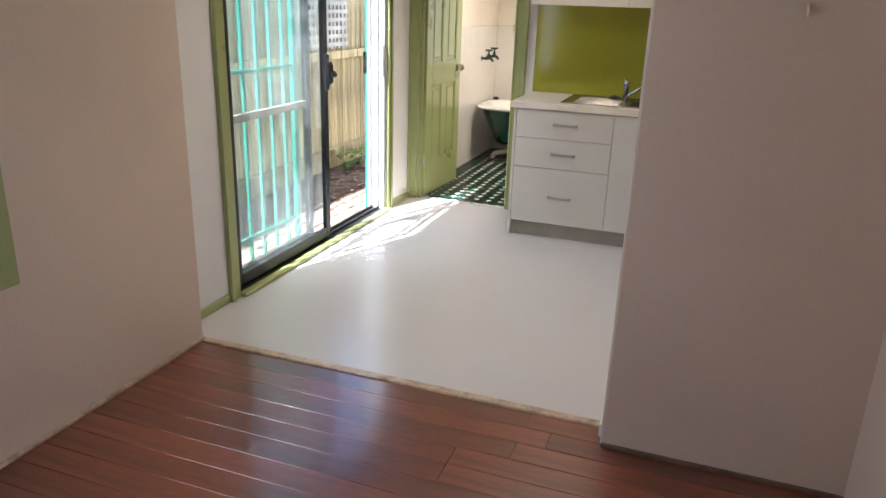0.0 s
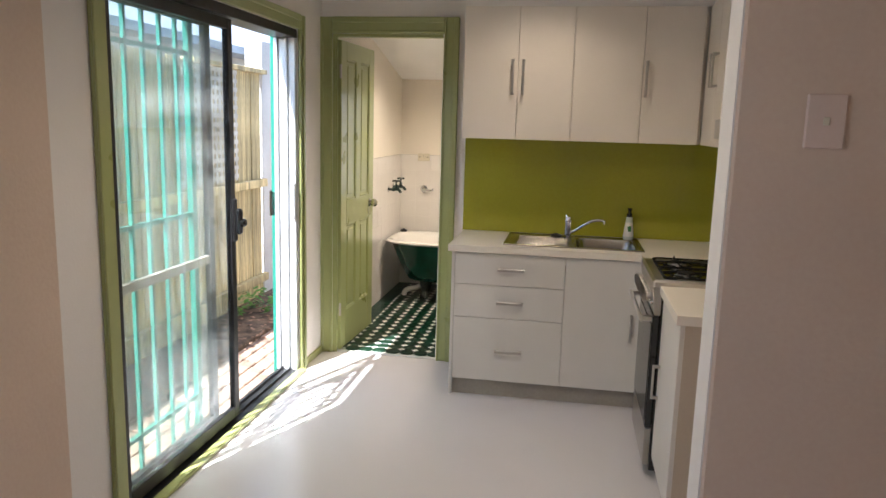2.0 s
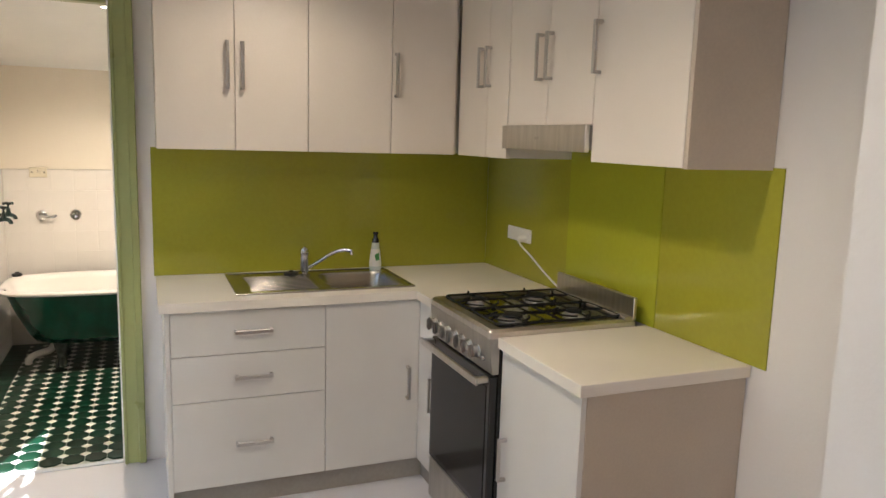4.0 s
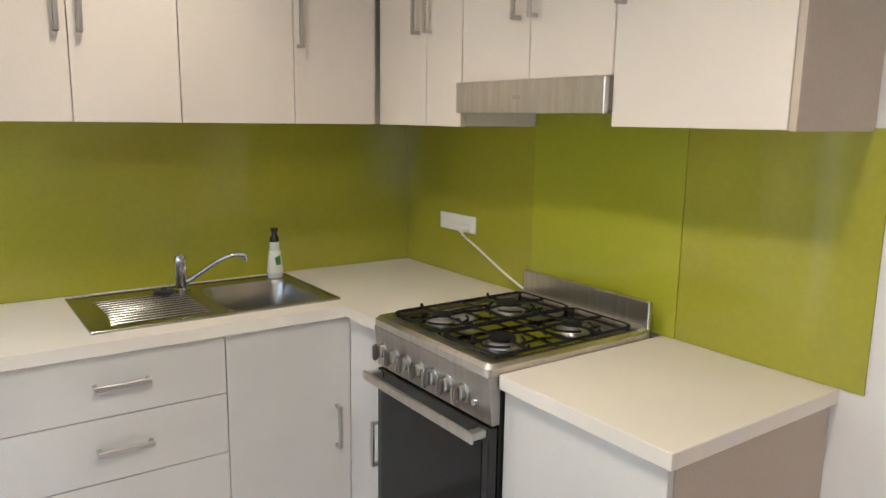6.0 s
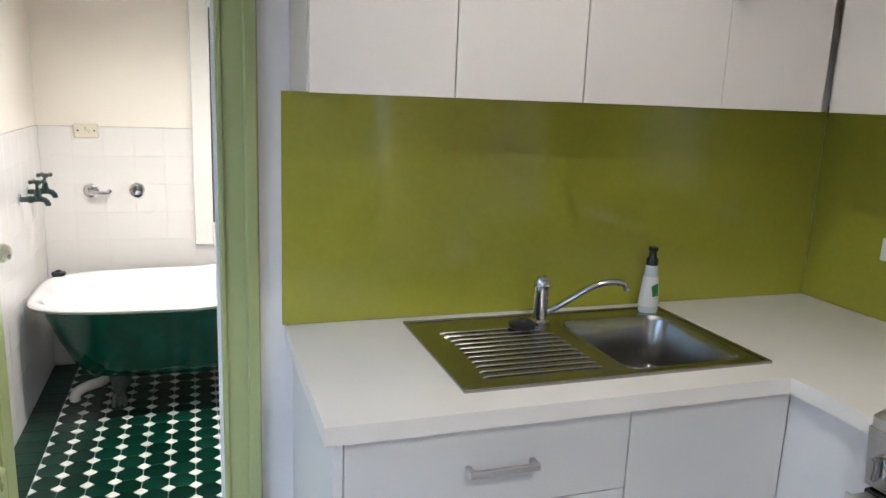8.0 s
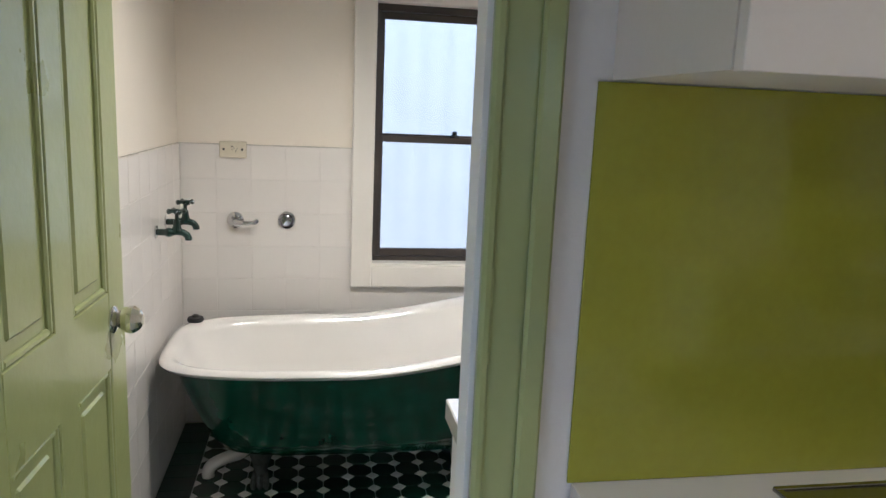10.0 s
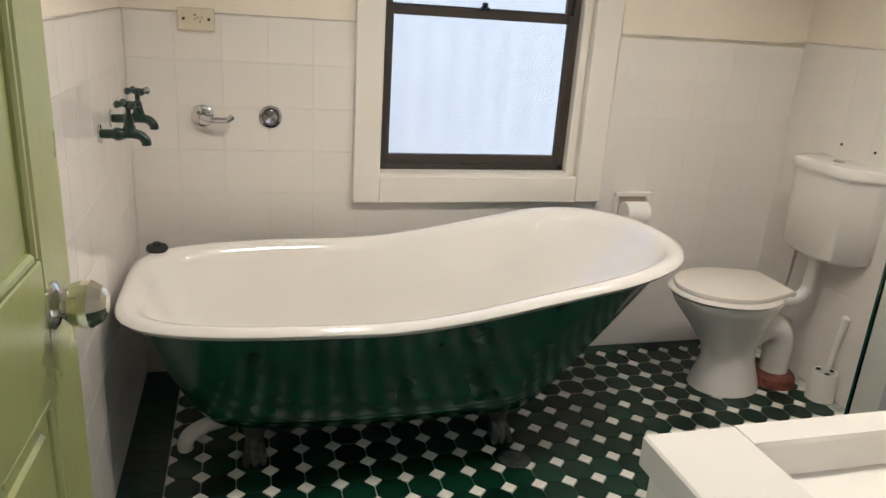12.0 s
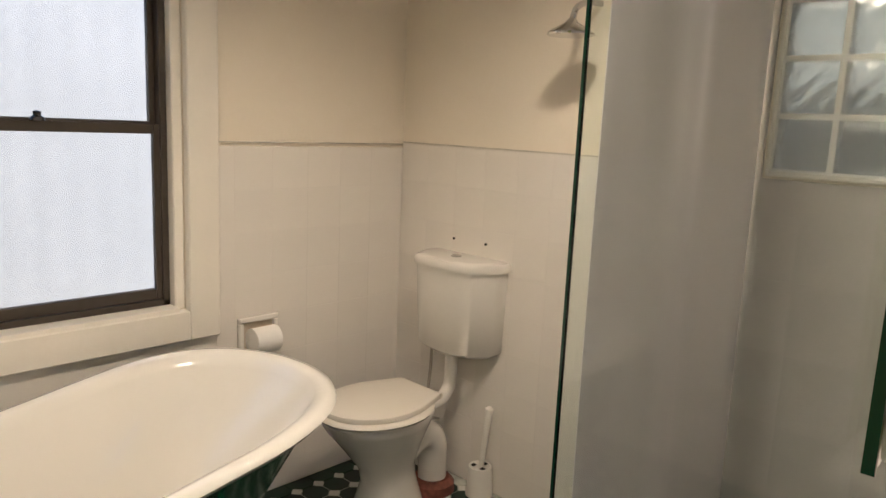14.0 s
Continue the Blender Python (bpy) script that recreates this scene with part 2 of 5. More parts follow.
def ring_loft(rings, close=True, caps=(True, True)):
    """A skin over rings of points, all with the same count."""
    b = bmesh.new()
    vs = [[b.verts.new(p) for p in r] for r in rings]
    n = len(vs[0])
    for a, c in zip(vs, vs[1:]):
        for i in range(n if close else n - 1):
            b.faces.new((a[i], a[(i + 1) % n], c[(i + 1) % n], c[i]))
    if close and caps[0]:
        b.faces.new(list(reversed(vs[0])))
    if close and caps[1]:
        b.faces.new(vs[-1])
    bmesh.ops.recalc_face_normals(b, faces=b.faces[:])
    return b


def lathe(profile, n=24, at=(0, 0, 0), axis='z', caps=(True, True)):
    """Turned shape from (radius, height) pairs."""
    rings = []
    for r, h in profile:
        ring = []
        for i in range(n):
            a = 2 * math.pi * i / n
            c, s = r * math.cos(a), r * math.sin(a)
            p = (c, s, h) if axis == 'z' else (h, c, s) if axis == 'x' else (c, h, s)
            ring.append(Vector(p) + Vector(at))
        rings.append(ring)
    return ring_loft(rings, True, caps)


def tube(points, radius, n=10, flat=1.0):
    """A round bar along points; radius may be a list."""
    pts = [Vector(p) for p in points]
    rad = radius if isinstance(radius, (list, tuple)) else [radius] * len(pts)
    rings = []
    up = None
    for i, p in enumerate(pts):
        d = (pts[min(i + 1, len(pts) - 1)] - pts[max(i - 1, 0)]).normalized()
        if up is None:
            up = d.orthogonal().normalized()
        up = (up - d * up.dot(d)).normalized()
        side = d.cross(up)
        rings.append([p + rad[i] * (math.cos(2 * math.pi * k / n) * up + flat * math.sin(2 * math.pi * k / n) * side) for k in range(n)])
    return ring_loft(rings)


def smooth_path(pts, steps=6):
    out = []
    P_ = [Vector(p) for p in pts]
    P_ = [P_[0]] + P_ + [P_[-1]]
    for i in range(1, len(P_) - 2):
        for k in range(steps):
            t = k / steps
            a, b, c, d = P_[i - 1], P_[i], P_[i + 1], P_[i + 2]
            out.append(0.5 * (2 * b + (c - a) * t + (2 * a - 5 * b + 4 * c - d) * t * t + (3 * b - a - 3 * c + d) * t ** 3))
    out.append(P_[-2])
    return out


def mesh_of(name, bm, material, smooth=None):
    me = bpy.data.meshes.new(name)
    bm.to_mesh(me)
    bm.free()
    me.materials.append(material)
    if smooth:
        me.shade_smooth()
        me.set_sharp_from_angle(angle=radians(smooth))
    return me


def thing(name, label, category, at=(0, 0, 0), m=None, group="", kind=""):
    ob = new(name)
    ob.empty_display_size = 0.1
    W[ob] = m or Matrix.Translation(at)
    ob.matrix_world = W[ob]
    return tagged(ob, label, category, group, kind)


def part(name, bm, material, parent, label="", m=None, smooth=35):
    """One mesh under a thing or a part; bm in world metres, or in the frame m."""
    if m:
        bm.transform(m)
    bm.transform(W[parent].inverted())
    ob = new(name, mesh_of(name, bm, material, smooth))
    ob.parent = parent
    W[ob] = W[parent]
    if label:
        tagged(ob, label)
    if parent.type == 'MESH':
        ob.matrix_basis = Matrix.Identity(4)
    return ob


def single(name, bm, material, label, category, kind="", group="", smooth=35):
    ob = new(name, mesh_of(name, bm, material, smooth))
    W[ob] = Matrix.Identity(4)
    return tagged(ob, label, category, group, kind)


def structure(name, bm, material, label, category="wall"):
    return single(name, bm, material, label, category, "structure")


def pieces(name, mesh, parent, places):
    """Alike pieces on one mesh, children of parent (which stands at the origin)."""
    made = []
    for p in places:
        ob = new(name, mesh)
        ob.parent = parent
        ob.matrix_basis = p if isinstance(p, Matrix) else Matrix.Translation(p)
        made.append(ob)
    return made


def boxes(*rows):
    b = bmesh.new()
    for r in rows:
        box(*r, bm=b)
    return b


# ---- shell of the rooms ----
KC, LC = 2.42, 2.75          # ceilings of kitchen and living room
XL, XR = -2.67, 0.0          # kitchen side walls
YP0, YP1 = -2.917, -2.77      # partition to the living room
WT = 0.06                    # thin wall between kitchen and bathroom
YB = 2.316                   # back wall of the bathroom
BXR = -0.115                 # right wall of the bathroom
SD0, SD1, SDH = -2.29, -0.43, 2.10   # sliding door opening
DX0, DX1, DH = -2.595, -1.863, 2.13  # bathroom door opening
WX0, WX1, WZ0, WZ1 = -1.83, -1.055, 0.745, 1.905  # bathroom window opening

structure("floor_kitchen", box(-2.80, 0, YP1, 0.02, -0.12, 0), VINYL, "pale grey sheet vinyl kitchen floor", "floor")
floor_l = structure("floor_living", box(-2.60, 0.3, -7.2, YP1, -0.15, -0.022), SKIRT, "dark red polished hardwood board floor", "floor")
floor_b = structure("floor_bathroom", box(-2.80, 0.0, 0.02, YB + 0.1, -0.12, -0.007), GROUT, "dark green octagon tile floor with white dots", "floor")
structure("wall_left", boxes((XL - 0.14, XL, YP1, SD0, -0.3, 2.9), (XL - 0.14, XL, SD1, YB + 0.14, -0.3, 2.9), (XL - 0.14, XL, SD0, SD1, SDH, 2.9)), WALL, "white painted wall around the sliding door")
structure("wall_right", box(XR, XR + 0.14, -2.24, WT, -0.1, 2.9), WALL, "white painted kitchen side wall")
structure("wall_right_nib", box(XR - 0.03, XR + 0.14, YP1, -2.24, -0.1, 2.9), WALL, "white painted wall nib by the doorway")
structure("wall_kitchen_back", boxes((XL, DX0, 0, WT, -0.1, 2.9), (DX1, 0.0, 0, WT, -0.1, 2.9), (DX0, DX1, 0, WT, DH, 2.9)), WALL, "white painted wall between kitchen and bathroom")
structure("wall_partition", box(-0.69, 0.13, YP0, YP1, -0.1, 2.9, 0.006), LIVING, "beige painted partition wall with rounded arris")
structure("wall_partition_jamb", box(-0.694, -0.690, YP0 + 0.010, YP1, -0.02, 2.5), WALL, "white painted end of the partition wall")
structure("wall_partition_lintel", box(-2.53, -0.69, YP0, YP1, 2.5, 2.9), LIVING, "beige painted wall above the wide doorway")
LWY, LWZ0, LWZ1 = (-5.0, -3.74), 0.68, 2.1
structure("wall_living_left", boxes((-2.81, -2.53, LWY[1], YP1, -0.15, 2.9), (-2.81, -2.53, -7.2, LWY[0], -0.15, 2.9), (-2.81, -2.53, *LWY, -0.15, LWZ0), (-2.81, -2.53, *LWY, LWZ1, 2.9)), LIVING, "beige painted living room wall with a window")
# Opening for an unseen window, added to light the opposite wall.
RWY, RWZ = (-6.9, -4.9), (0.6, 2.2)
structure("wall_living_right", boxes((0.10, 0.24, RWY[1], YP1, -0.15, 2.9), (0.10, 0.24, -7.2, RWY[0], -0.15, 2.9), (0.10, 0.24, *RWY, -0.15, RWZ[0]), (0.10, 0.24, *RWY, RWZ[1], 2.9)), LIVING, "beige painted living room wall")
structure("wall_living_back", box(-2.81, 0.24, -7.34, -7.2, -0.15, 2.9), LIVING, "beige painted living room end wall")
structure("ceiling_living", box(-2.81, 0.24, -7.34, YP0, LC, LC + 0.1), CEIL, "white painted ceiling", "ceiling")
structure("ceiling_kitchen", box(XL, XR, YP1, 0.0, KC, KC + 0.1), CEIL, "white painted ceiling", "ceiling")
wall_bb = structure("wall_bath_back", boxes((XL, WX0, YB, YB + 0.14, -0.1, 2.6), (WX1, 0.1, YB, YB + 0.14, -0.1, 2.6), (WX0, WX1, YB, YB + 0.14, -0.1, WZ0), (WX0, WX1, YB, YB + 0.14, WZ1, 2.6)), BATH, "cream painted wall above white tiles")
GBY0, GBY1, GBZ0, GBZ1 = 0.27, 0.86, 1.29, 2.17
wall_br = structure("wall_bath_right", boxes((BXR, BXR + 0.12, GBY1, YB, -0.1, 2.6), (BXR, BXR + 0.12, WT, GBY0, -0.1, 2.6), (BXR, BXR + 0.12, GBY0, GBY1, -0.1, GBZ0), (BXR, BXR + 0.12, GBY0, GBY1, GBZ1, 2.6)), BATH, "cream painted wall with glass blocks over the shower")
wall_bl = structure("wall_bath_left", box(XL, XL + 0.003, WT, YB, -0.1, 2.6), BATH, "white painted wall above white tiles")
rings = [[(XL, WT, 2.50), (0.1, WT, 2.50), (0.1, WT, 2.58), (XL, WT, 2.58)], [(XL, YB, 1.985), (0.1, YB, 1.985), (0.1, YB, 2.065), (XL, YB, 2.065)]]
structure("ceiling_bathroom", ring_loft(rings), CEIL, "white sloping skillion ceiling", "ceiling")
# Unseen roof; its eave is placed to cut off the sun's upper rays.
structure("sun_trim_roof", box(-3.05, 0.4, -7.6, 2.7, 2.92, 3.0), ROOFM, "unseen grey sheet roof, short eave set to trim the sun", "roof")

# trims
def strip(name, x0, x1, y0, y1, z0, z1, mt, label, bevel=0.004):
    return structure(name, box(x0, x1, y0, y1, z0, z1, bevel), mt, label, "trim")


strip("trim_threshold", -2.53, -0.70, YP1 - 0.03, YP1 + 0.012, -0.02, 0.006, STRIP, "worn timber edge strip between vinyl and boards")
strip("baseboard_living", -2.53, -2.515, -7.2, YP1, -0.022, 0.012, STRIP, "thin timber bead along the wall foot", 0.003)
strip("baseboard_jamb", -0.706, -0.694, YP0 + 0.05, YP1, 0.0, 0.055, CEIL, "short white skirting on the partition end", 0.003)
strip("baseboard_partition", -0.69, 0.10, YP0 - 0.012, YP0, -0.022, 0.014, SKIRT, "ragged dark bead along the wall foot", 0.003)
strip("baseboard_kitchen", XL, XL + 0.012, YP1, SD0 - 0.09, 0, 0.05, GREEN, "thin olive skirting", 0.003)
strip("baseboard_kitchen_far", XL, XL + 0.012, SD1 + 0.07, -0.02, 0, 0.05, GREEN, "thin olive skirting", 0.003)
structure("cornice_kitchen", ring_loft([[(XL, 0, KC), (XL, -0.09, KC), (XL, -0.06, KC - 0.05), (XL, 0, KC - 0.09)], [(0, 0, KC), (0, -0.09, KC), (0, -0.06, KC - 0.05), (0, 0, KC - 0.09)]]), CEIL, "white coved cornice", "trim")
structure("cornice_kitchen_left", ring_loft([[(XL, YP1, KC), (XL + 0.09, YP1, KC), (XL + 0.06, YP1, KC - 0.05), (XL, YP1, KC - 0.09)], [(XL, -0.09, KC), (XL + 0.09, -0.09, KC), (XL + 0.06, -0.09, KC - 0.05), (XL, -0.09, KC - 0.09)]]), CEIL, "white coved cornice", "trim")


def moulded(name, parent, a0, a1, axis, face, sign, lo, hi, inner):
    """Stepped architrave board: two layers, the outer thicker."""
    rows = []
    if axis == 'x':      # board on a wall across y
        rows.append((a0, a1, face, face + sign * 0.018, lo, hi, 0.004))
        w = (a1 - a0) * 0.35
        rows.append(((a0, a0 + w) if inner > 0 else (a1 - w, a1)) + (face + sign * 0.018, face + sign * 0.032, lo, hi, 0.005))
        w2 = (a1 - a0) * 0.16
        rows.append(((a1 - w2, a1) if inner > 0 else (a0, a0 + w2)) + (face + sign * 0.018, face + sign * 0.026, lo, hi, 0.004))
    else:
        rows.append((face, face + sign * 0.018, a0, a1, lo, hi, 0.004))
        w = (a1 - a0) * 0.35
        rows.append((face + sign * 0.018, face + sign * 0.030) + ((a0, a0 + w) if inner > 0 else (a1 - w, a1)) + (lo, hi, 0.005))
    rows = [tuple([min(r[0], r[1]), max(r[0], r[1]), min(r[2], r[3]), max(r[2], r[3])]) + r[4:] for r in rows]
    return part(name, boxes(*rows), GREEN, parent)


# bathroom doorway frame and leaf
dframe = thing("door_1", "olive green painted timber door frame with open panelled door", "door frame", (-2.23, 0, 0), kind="structure")
moulded("architrave", dframe, -2.682, DX0, 'x', 0, -1, 0, 2.232, 1)
moulded("architrave", dframe, DX1, -1.768, 'x', 0, -1, 0, 2.232, -1)
part("head_architrave", boxes((DX0, DX1, -0.018, 0, DH, 2.232, 0.004), (DX0, DX1, -0.030, -0.018, 2.195, 2.232, 0.005), (DX0, DX1, -0.025, -0.018, DH, DH + 0.02, 0.004)), GREEN, dframe)
part("jamb", boxes((DX0, DX0 + 0.016, 0, WT, 0, DH), (DX0 + 0.016, DX0 + 0.030, 0.0, 0.02, 0, DH, 0.003)), GREEN, dframe)
# White here stands in for window light falling on the right jamb.
part("jamb", boxes((DX1 - 0.008, DX1, 0, WT, 0, DH)), CEIL, dframe, "right jamb lining, whitened for the window light on it")
part("head_jamb", box(DX0 + 0.016, DX1 - 0.008, 0, WT, DH - 0.02, DH), GREEN, dframe)
part("bath_architrave", boxes((DX1, -1.80, WT, WT + 0.012, 0, 2.2, 0.003), (DX0 - 0.07, DX0, WT, WT + 0.012, 0, 2.2, 0.003), (DX0 - 0.07, -1.78, WT, WT + 0.012, 2.2, 2.27, 0.003)), GREEN, dframe)
part("threshold", box(DX0, DX1, 0.005, 0.035, 0.0, 0.006, 0.002), ALUPALE, dframe, "thin metal threshold strip")

LEAFM = pose(-2.583, 0.035, 0, 0, 0, 87.5)
leaf = thing("panel_door", "open olive green four-panel timber door with crystal knob", "door", m=LEAFM)
LW, LH, LT = 0.70, 2.095, 0.036


def leaf_part(name, rows, mt=GREEN, label=""):
    return part(name, boxes(*rows), mt, leaf, label, m=LEAFM)


st = 0.105
leaf_part("stile", [(0, st, -LT, 0, 0.01, LH, 0.003)])
leaf_part("stile", [(LW - st, LW, -LT, 0, 0.01, LH, 0.003)])
leaf_part("muntin", [(LW / 2 - 0.045, LW / 2 + 0.045, -LT, 0, 0.2, LH - 0.1, 0.002)])
leaf_part("rail", [(st, LW - st, -LT, 0, LH - 0.115, LH, 0.002)])
leaf_part("rail", [(st, LW - st, -LT, 0, 0.87, 1.04, 0.002)])
leaf_part("rail", [(st, LW - st, -LT, 0, 0.01, 0.27, 0.002)])
for z0, z1 in ((0.27, 0.87), (1.04, LH - 0.115)):
    for x0, x1 in ((st, LW / 2 - 0.045), (LW / 2 + 0.045, LW - st)):
        leaf_part("panel", [(x0, x1, -LT * 0.72, -LT * 0.28, z0, z1), (x0 + 0.035, x1 - 0.035, -LT * 0.86, -LT * 0.14, z0 + 0.035, z1 - 0.035, 0.006)])
        leaf_part("moulding", [(x0, x0 + 0.014, -LT * 0.95, -LT * 0.05, z0, z1, 0.004), (x1 - 0.014, x1, -LT * 0.95, -LT * 0.05, z0, z1, 0.004), (x0 + 0.014, x1 - 0.014, -LT * 0.95, -LT * 0.05, z0, z0 + 0.014, 0.004), (x0 + 0.014, x1 - 0.014, -LT * 0.95, -LT * 0.05, z1 - 0.014, z1, 0.004)])
for s in (1, -1):
    y = -LT if s > 0 else 0
    k = part("door_knob", lathe([(0.006, 0), (0.026, y * 0 + 0.022 * 1), (0.030, 0.034), (0.030, 0.044), (0.022, 0.058), (0.012, 0.063)], 10, (0, 0, 0), 'y'), CRYSTAL, leaf, "faceted crystal door knob", m=LEAFM @ Matrix.Translation((LW - 0.085, y, 0.975)) @ (Matrix.Rotation(math.pi, 4, 'Z') if s > 0 else Matrix.Identity(4)), smooth=10)
    part("rose", lathe([(0.030, 0), (0.030, 0.004), (0.024, 0.008), (0.010, 0.012), (0.009, 0.024)], 20, (0, 0, 0), 'y'), CHROME, leaf, "chrome knob rose", m=LEAFM @ Matrix.Translation((LW - 0.085, y, 0.975)) @ (Matrix.Rotation(math.pi, 4, 'Z') if s > 0 else Matrix.Identity(4)))
for z in (0.25, 1.85):
    leaf_part("hinge", [(-0.014, 0.001, -LT - 0.004, -LT + 0.010, z, z + 0.09, 0.003)], HANDLE, "steel butt hinge")

# ---- sliding glass door ----
slid = thing("sliding_door", "black aluminium sliding glass door standing half open", "sliding door", (XL, -1.36, 0))
XO = XL - 0.14
part("head_track", box(XO, XL - 0.005, SD0, SD1, SDH - 0.05, SDH, 0.003), ALU, slid)
part("sill_track", boxes((XO, XL - 0.002, SD0, SD1, -0.02, 0.012, 0.002), (XL - 0.055, XL - 0.050, SD0, SD1, 0.012, 0.028), (XL - 0.105, XL - 0.100, SD0, SD1, 0.012, 0.028)), ALU, slid)
part("jamb", box(XO, XL - 0.005, SD0, SD0 + 0.035, 0.012, SDH - 0.05, 0.003), ALU, slid)
part("jamb", boxes((XO, XL - 0.005, SD1 - 0.018, SD1, 0.012, SDH - 0.05), (XL - 0.03, XL - 0.005, SD1 - 0.034, SD1 - 0.018, 0.012, SDH - 0.05, 0.003), (XL - 0.08, XL - 0.055, SD1 - 0.034, SD1 - 0.018, 0.012, SDH - 0.05, 0.003), (XO, XO + 0.025, SD1 - 0.034, SD1 - 0.018, 0.012, SDH - 0.05, 0.003)), ALUPALE, slid, "pale aluminium closing jamb with channels")


def sash(xc, y0, y1, parent, label):
    s_ = part("sash", boxes((xc - 0.017, xc + 0.017, y0, y0 + 0.05, 0.03, SDH - 0.055, 0.003), (xc - 0.017, xc + 0.017, y1 - 0.05, y1, 0.03, SDH - 0.055, 0.003), (xc - 0.017, xc + 0.017, y0 + 0.05, y1 - 0.05, 0.03, 0.09, 0.003), (xc - 0.017, xc + 0.017, y0 + 0.05, y1 - 0.05, SDH - 0.105, SDH - 0.055, 0.003)), ALU, parent, label)
    g = part("pane", box(xc - 0.003, xc + 0.003, y0 + 0.05, y1 - 0.05, 0.09, SDH - 0.105), VEILED, s_, "clear glass pane")
    g.visible_shadow = False
    return s_


inner = sash(XL - 0.045, SD0 + 0.035, -1.235, slid, "sliding sash pushed open")
outer = sash(XL - 0.10, SD0 + 0.035, -1.36, slid, "fixed sash behind the sliding one")
part("midrail", box(XL - 0.112, XL - 0.088, SD0 + 0.085, -1.41, 0.872, 0.914, 0.003), KICK, outer, "grey mid rail")
part("lock_handle", boxes((XL - 0.028, XL - 0.012, -1.285, -1.240, 0.96, 1.18, 0.008), (XL - 0.012, XL + 0.022, -1.282, -1.246, 1.00, 1.13, 0.012)), ALU, inner, "black door pull with lock")
part("lock_knob", lathe([(0.02, 0), (0.02, 0.016), (0.013, 0.024)], 16, (XL - 0.012 + 0.03, -1.264, 1.06), 'x'), BLACK, inner)
part("strike_handle", boxes((XL - 0.022, XL - 0.006, SD1 - 0.052, SD1 - 0.034, 0.98, 1.20, 0.006),), ALUPALE, slid, "pale latch keeper")

sdtrim = thing("door_2", "olive green painted timber surround of the sliding door", "door frame", (XL, -1.36, 0), kind="structure")
part("architrave", boxes((XL, XL + 0.016, SD0 - 0.085, SD0, 0, SDH + 0.085, 0.004), (XL + 0.016, XL + 0.026, SD0 - 0.085, SD0 - 0.05, 0, SDH + 0.085, 0.004)), GREEN, sdtrim)
part("architrave", boxes((XL, XL + 0.016, SD1, SD1 + 0.065, 0, SDH + 0.085, 0.004), (XL + 0.016, XL + 0.026, SD1 + 0.035, SD1 + 0.065, 0, SDH + 0.085, 0.004)), GREEN, sdtrim)
part("head_architrave", boxes((XL, XL + 0.016, SD0, SD1, SDH, SDH + 0.085, 0.004), (XL + 0.016, XL + 0.026, SD0, SD1, SDH + 0.05, SDH + 0.085, 0.004)), GREEN, sdtrim)
part("sill", box(XL - 0.002, XL + 0.045, SD0, SD1, 0.0, 0.022, 0.005), GREEN, sdtrim, "olive painted timber sill")

# security screens outside
def bars(y0, y1, x, parent, mm=None):
    part("frame", boxes((x - 0.015, x + 0.015, y0, y0 + 0.04, -0.05, 2.08, 0.003), (x - 0.015, x + 0.015, y1 - 0.04, y1, -0.05, 2.08, 0.003), (x - 0.015, x + 0.015, y0 + 0.04, y1 - 0.04, -0.05, 0.0, 0.003), (x - 0.015, x + 0.015, y0 + 0.04, y1 - 0.04, 2.04, 2.08, 0.003)), TEAL, parent, m=mm)
    for z in (0.17, 1.10, 1.86):
        part("cross_rail", box(x - 0.010, x + 0.010, y0 + 0.04, y1 - 0.04, z, z + 0.02), TEAL, parent, m=mm)
    n = 7
    for i in range(1, n):
        y = y0 + (y1 - y0) * i / n
        part("bar", box(x - 0.008, x + 0.008, y - 0.008, y + 0.008, 0, 2.04), TEAL, parent, m=mm)


sec = thing("security_screen", "teal painted steel barred security screen outside the glass", "security door", (XO - 0.04, -1.85, -0.05))
bars(SD0, -1.36, XO - 0.05, sec)
GM = pose(XO - 0.03, SD1 + 0.03, 0, 0, 0, 20)
gate = thing("security_door", "teal painted steel barred security door swung open", "security door", m=GM)
bars(0, 0.86, 0, gate, GM)
part("lock_box", box(-0.03, 0.03, 0.0, 0.05, 0.98, 1.14, 0.006), CHROME, gate, "steel lock", m=GM)

# ---- kitchen ----
def bar_handle(parent, a, b, out, name="handle"):
    """Flat-section pull from a to b, standing off along out."""
    a, b, o = Vector(a), Vector(b), Vector(out)
    d = (b - a).normalized()
    s = d.cross(o.normalized())
    bm_ = bmesh.new()
    def slab(p, q, w, t0, t1):
        pts = []
        for end in (p, q):
            pts.append([end + s * w + o.normalized() * t0, end - s * w + o.normalized() * t0, end - s * w + o.normalized() * t1, end + s * w + o.normalized() * t1])
        r = ring_loft(pts)
        bmesh.ops.bevel(r, geom=r.edges[:], offset=0.0015, segments=1, affect='EDGES')
        join(bm_, r)
    L = o.length
    slab(a, b, 0.0075, L - 0.009, L)
    slab(a, a + d * 0.012, 0.0075, 0, L - 0.009)
    slab(b - d * 0.012, b, 0.0075, 0, L - 0.009)
    return part(name, bm_, HANDLE, parent, "satin nickel bar handle")


